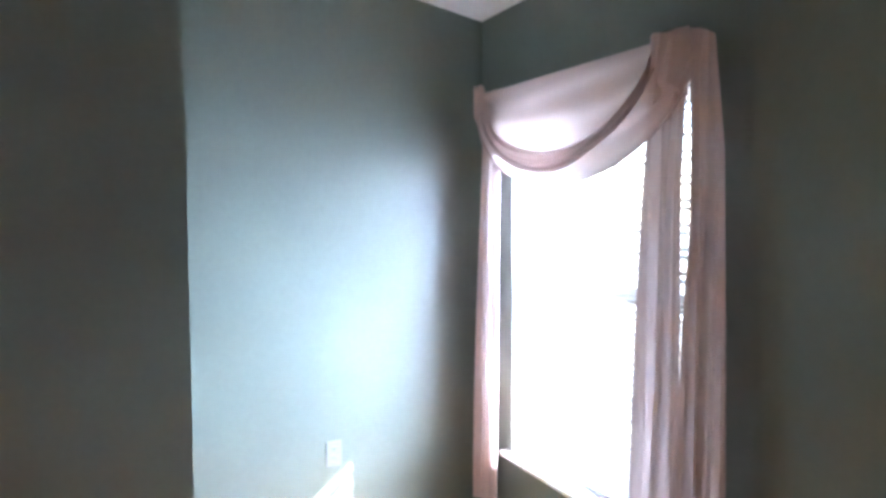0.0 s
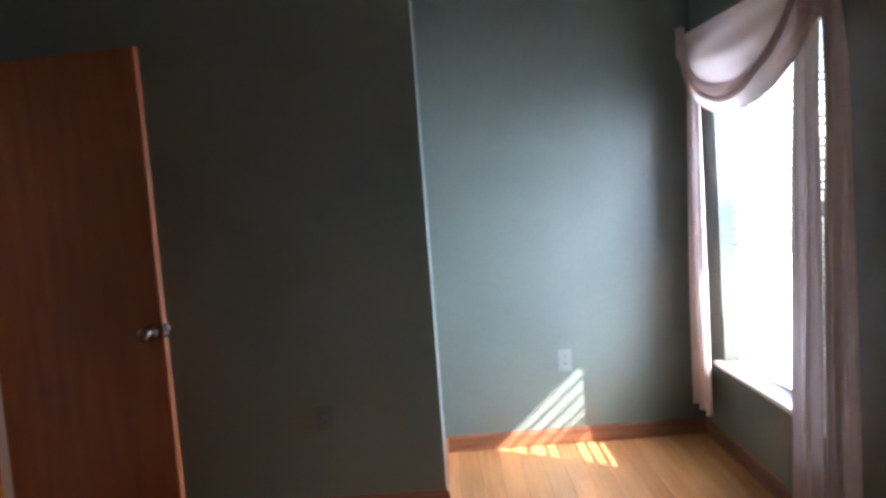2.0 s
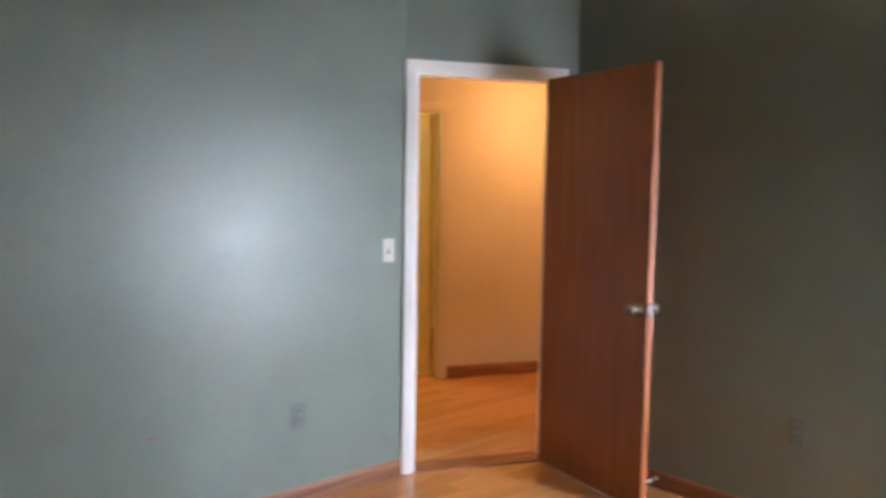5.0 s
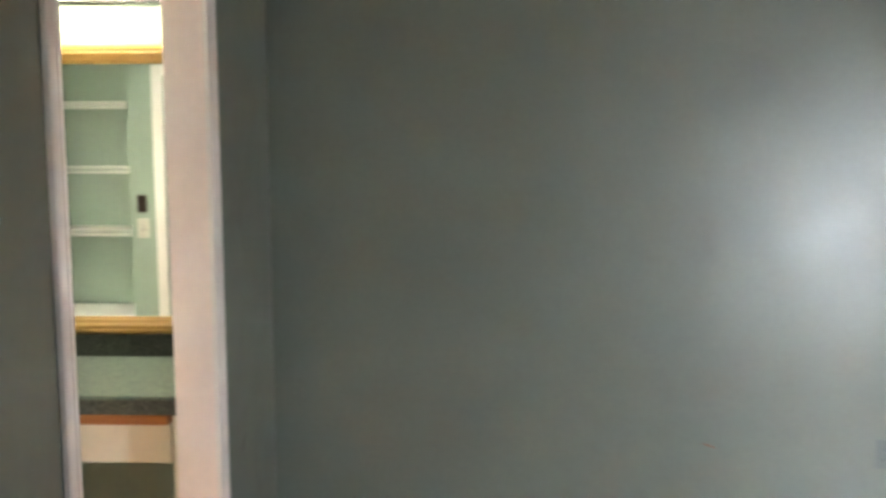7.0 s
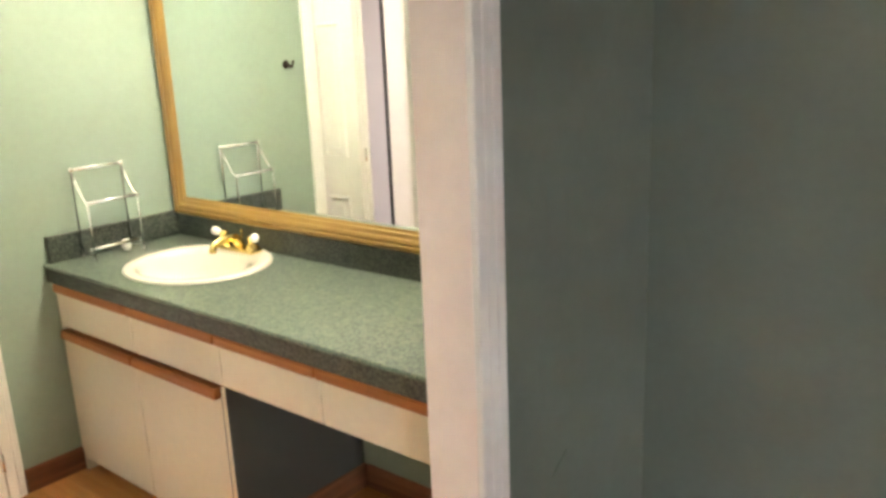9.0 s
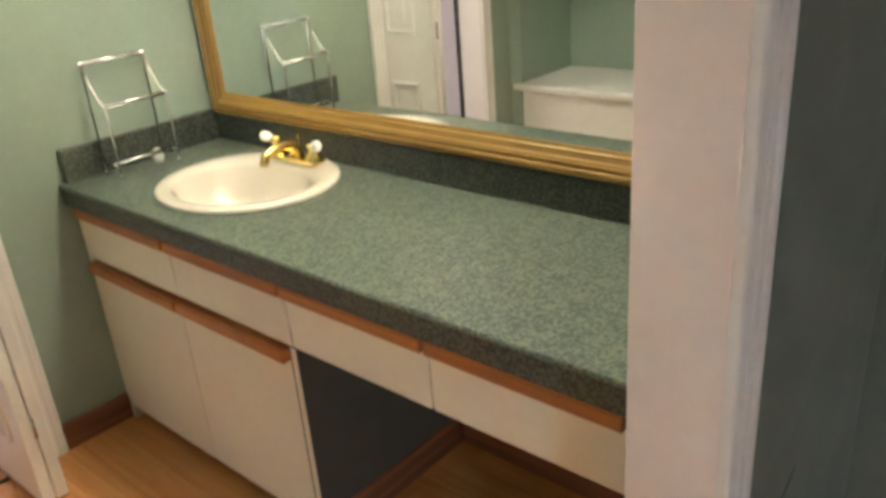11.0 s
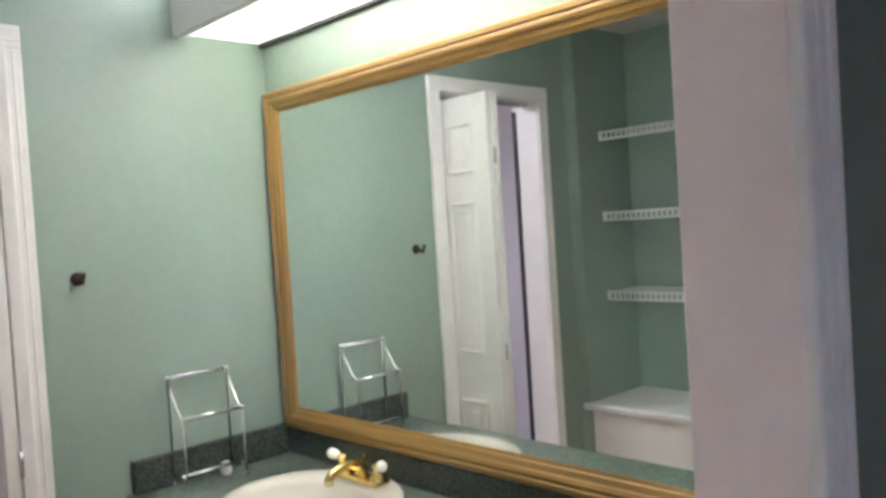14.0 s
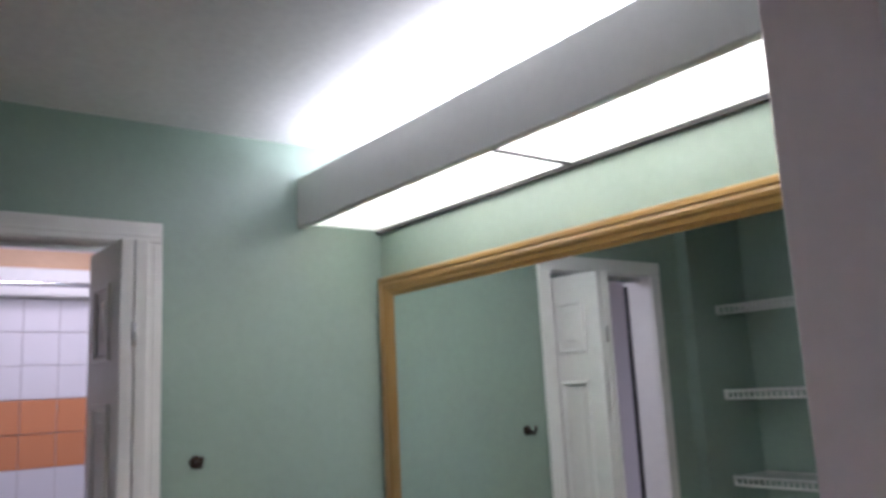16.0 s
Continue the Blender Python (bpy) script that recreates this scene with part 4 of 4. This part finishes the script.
part("track", box(XW - 0.07, XW - 0.04, DY0 + 0.01, DY1 - 0.01, DZ - 0.022, DZ - 0.002), CHROME, bj, "metal door track")
part("edge_strip", box(XW - 0.141, XW - 0.12, DY0 + 0.002, DY0 + 0.007, 0.01, DZ - 0.03), SLOT, bj, "dark edge strip")


def bifold_leaf(parent, m):
    """A narrow door leaf with three raised panels on both faces."""
    w, h, t = 0.29, 1.98, 0.032
    lf = part("leaf", box(0, w, -t / 2, t / 2, 0.012, 0.012 + h, 0.002), TRIM, parent, "", m)
    for z0, z1 in ((0.2, 0.8), (0.99, 1.58), (1.695, 1.885)):
        for s in (-1, 1):
            bm = bmesh.new()
            loops = []
            for i, d in ((0, 0.0015), (0.014, -0.007), (0.022, -0.007), (0.046, 0.004)):
                loops.append([bm.verts.new((x, s * (t / 2 + d), z)) for x, z in ((0.078 + i, z0 + i), (w - 0.078 - i, z0 + i), (w - 0.078 - i, z1 - i), (0.078 + i, z1 - i))])
            for a, b in zip(loops, loops[1:]):
                for k in range(4):
                    bm.faces.new((a[k], a[(k + 1) % 4], b[(k + 1) % 4], b[k]))
            bm.faces.new(loops[-1])
            part("panel", bm, TRIM, lf, "")
            part("panel_moulding", sweep_box_frame(0.074, w - 0.074, z0 - 0.004, z1 + 0.004, [(0, 0.0), (0.002, 0.008), (0.011, 0.009), (0.018, 0.002)]), TRIM, lf, "",
                 Matrix.Translation((0, -t / 2 if s < 0 else t / 2, 0)) @ Matrix.Diagonal((1, 1 if s < 0 else -1, 1, 1)))
    return lf


bf = thing("door_3", "white panelled bifold door standing half folded", "door")
FOLD = 88.5
p0 = Vector((XW - 0.07, DY1 - 0.045, 0))
d1 = Vector((math.sin(radians(FOLD)), -math.cos(radians(FOLD)), 0))
bifold_leaf(bf, pose(p0.x, p0.y, 0, 0, 0, math.degrees(math.atan2(d1.y, d1.x))))
p1 = p0 + 0.29 * d1 + Vector((0, -0.036, 0))
d2 = Vector((-d1.x, d1.y, 0))
bifold_leaf(bf, pose(p1.x, p1.y, 0, 0, 0, math.degrees(math.atan2(d2.y, d2.x))))
for z in (0.25, 1.0, 1.75):
    part("hinge", tube([(p1.x + 0.003, p1.y + 0.018, z - 0.03), (p1.x + 0.003, p1.y + 0.018, z + 0.03)], 0.005, n=8), CHROME, bf, "small metal hinge")

# ---- bathroom beyond ----
BX = -3.4
solid("wall_bath_far", boxes((BX - 0.1, BX, -2.6, 0.3, 0, ZV)), BATH_PAINT, "tan painted bathroom wall above the tiles", "wall", "structure")
solid("wall_bath_sides", boxes((BX, XW - 0.11, 0.2, 0.3, 0, ZV), (BX, XW - 0.11, -2.6, -2.5, 0, ZV), (XW - 0.11, XW - 0.02, -2.6, YSV - 0.02, 0, ZV)), TILE_W, "pale glossy bathroom side walls", "wall", "structure")
solid("ceiling_bath", boxes((BX - 0.1, XW - 0.1, -2.6, 0.3, ZV, ZV + 0.06)), CEILING, "white bathroom ceiling", "ceiling", "structure")
fb = solid("floor_bath", boxes((BX - 0.1, XW - 0.003, -2.6, 0.3, -0.06, -0.002)), GROUT, "pale pinkish square-tiled bathroom floor", "floor", "structure")
solid("threshold", box(XW - 0.108, XW - 0.004, DY0 + 0.004, DY1 - 0.004, -0.001, 0.014, 0.006), BASE_WOOD, "brown wooden threshold of the bathroom doorway", "threshold", "structure")
solid("tile_ledge", box(BX, BX + 0.03, -2.5, 0.2, 2.04, 2.165, 0.006), TRIM, "white ledge along the top of the bathroom tiles", "trim", "structure")
tb = solid("tile_bed", box(BX, BX + 0.006, -2.5, 0.2, 0.0, 2.04), GROUT, "grouted tile wall with a double orange band", "tiles", "structure")
TS = 0.139
rd = thing("shower_rod", "slim chrome shower rod in front of the tiles", "shower rod")
part("rod", tube([(BX + 0.12, -2.5, 2.085), (BX + 0.12, 0.2, 2.085)], 0.011), CHROME, rd)
for y in (-2.49, 0.19):
    part("flange", lathe([(0, -0.01), (0.028, -0.008), (0.028, 0.008), (0, 0.01)], 18), CHROME, rd, "", pose(BX + 0.12, y, 2.085, 90))

# ---- niche ----
nc = thing("niche_cabinet", "white painted base cabinet filling the niche", "cabinet")
part("top", box(NX0 + 0.002, NX1 - 0.002, NYB + 0.002, YSV + 0.002, 0.605, 0.633), BOARD, nc)
part("nosing", box(NX0 - 0.03, NX1 + 0.03, YSV + 0.002, YSV + 0.03, 0.603, 0.634, 0.008, seg=2), BOARD, nc)
part("body", box(NX0 + 0.004, NX1 - 0.004, NYB + 0.004, YSV - 0.004, 0.0, 0.605), BOARD, nc)
part("front_panel", box(NX0 + 0.008, NX1 - 0.008, YSV - 0.004, YSV + 0.008, 0.0, 0.6, 0.002), BOARD, nc)


def wire_shelf(z):
    """A white ventilated wire shelf with a laddered front lip."""
    e = thing("wire_shelf", "white ventilated wire shelf in the green niche", "shelf", "niche shelves")
    y0, y1 = NYB + 0.006, -1.82
    x0, x1 = NX0 + 0.004, NX1 - 0.004
    part("front_rail", tube([(x0, y1, z), (x1, y1, z)], 0.0055, n=6), BOARD, e)
    part("lip_rail", tube([(x0, y1, z - 0.034), (x1, y1, z - 0.034)], 0.0055, n=6), BOARD, e)
    part("back_rail", tube([(x0, y0, z), (x1, y0, z)], 0.004, n=6), BOARD, e)
    bm = bmesh.new()
    x = x0 + 0.012
    while x < x1:
        box(x - 0.0015, x + 0.0015, y0, y1, z + 0.002, z + 0.0045, bm=bm)
        box(x - 0.0045, x + 0.0045, y1 - 0.002, y1 + 0.002, z - 0.034, z + 0.002, bm=bm)
        x += 0.027
    part("wires", bm, BOARD, e)
    for x in (x0, x1):
        part("end_bracket", box(x - 0.003, x + 0.003, y1 - 0.02, y1 + 0.004, z - 0.036, z + 0.008, 0.001), WHITE_PLASTIC, e)


for z in (1.888, 1.506, 1.13):
    wire_shelf(z)
casing("closet_door_casing", SX0 + 0.0, SX1, 2.022, 0.06, "white painted closet door casing beside the niche", Matrix.Translation((0, YSV, 0)) @ Matrix.Diagonal((1, -1, 1, 1)), t=0.018)
cd = thing("door_4", "closed white closet door beside the niche", "door")
part("leaf", box(SX0 + 0.004, SX1 - 0.004, YSV - 0.05, YSV - 0.015, 0.01, 2.018, 0.002), TRIM, cd)
part("knob", lathe([(0, 0), (0.028, 0), (0.012, 0.012), (0.012, 0.03), (0.026, 0.045), (0.02, 0.062), (0, 0.066)], 20), BRASS, cd, "brass knob", pose(SX1 - 0.07, YSV - 0.015, 0.95, -90))
outlet("light_switch", pose(-1.14, YSV, 1.153, 0, 0, 180), "cream light switch plate between niche and closet", True)
th = thing("wall_dial", "small dark dial plate above the light switch", "thermostat", at=pose(-1.142, YSV, 1.294, 0, 0, 180))
part("plate", box(-0.026, 0.026, -0.012, 0, -0.05, 0.05, 0.004), BRONZE, th)

# ---- floor boards and tiles ----
BOARDS = {}


def plank_mesh(w, l):
    key = (round(w, 3), round(l, 3))
    if key not in BOARDS:
        BOARDS[key] = mesh_of("plank", box(0.0005, l - 0.0005, -w / 2 + 0.0005, w / 2 - 0.0005, -0.004, 0.0, 0.0006), PLANK)
    return BOARDS[key]


def lay(fl, x0, x1, y0, y1, width, seed, keep=None):
    """Lay boards along x in staggered rows."""
    rng = random.Random(seed)
    for i in range(int(math.ceil((y1 - y0) / width))):
        ya, yb = y0 + i * width, min(y0 + (i + 1) * width, y1)
        x = x0 - rng.choice((0.2, 0.45, 0.7, 0.95, 1.1))
        while x < x1 - 0.01:
            l = rng.choice((0.8, 1.2))
            a, b = max(x, x0), min(x + l, x1)
            x += l
            if b - a < 0.02 or yb - ya < 0.005 or (keep and not keep((a + b) / 2, (ya + yb) / 2)):
                continue
            o = new("plank", plank_mesh(yb - ya, round(b - a, 2)))
            o.parent = fl
            o.location = (a, (ya + yb) / 2, 0.0)


for row in FLOORS:
    fl = row[0]
    if fl.name == "floor":
        lay(*row, keep=lambda x, y: x < XB)
    elif fl.name == "floor_hall":
        lay(*row, keep=lambda x, y: (x - KX) * 0.417 + y * 0.909 > -0.2 and (x - KX) * 0.417 + y * 0.909 < 2.6)
    else:
        lay(*row)

TILES = {c: mesh_of("tile", box(0, 0.006, 0.0015, TS - 0.0015, 0.0015, TS - 0.0015, 0.0012), m) for c, m in (("w", TILE_W), ("o", TILE_O))}
for i in range(9):
    for j in range(15):
        y, z = -1.449 + i * TS, 2.035 - (j + 1) * TS
        if z < 0.0:
            continue
        o = new("tile", TILES["o" if j in (3, 4) else "w"])
        o.parent = tb
        o.location = (BX + 0.005, y, z)
FTS = 0.108
FLOOR_TILE = mesh_of("floor_tile", box(0.0015, FTS - 0.0015, 0.0015, FTS - 0.0015, 0, 0.005, 0.0012), TILE_F)
for i in range(12):
    for j in range(12):
        o = new("floor_tile", FLOOR_TILE)
        o.parent = fb
        o.location = (XW - 0.112 - (i + 1) * FTS, -1.85 + j * FTS, -0.003)
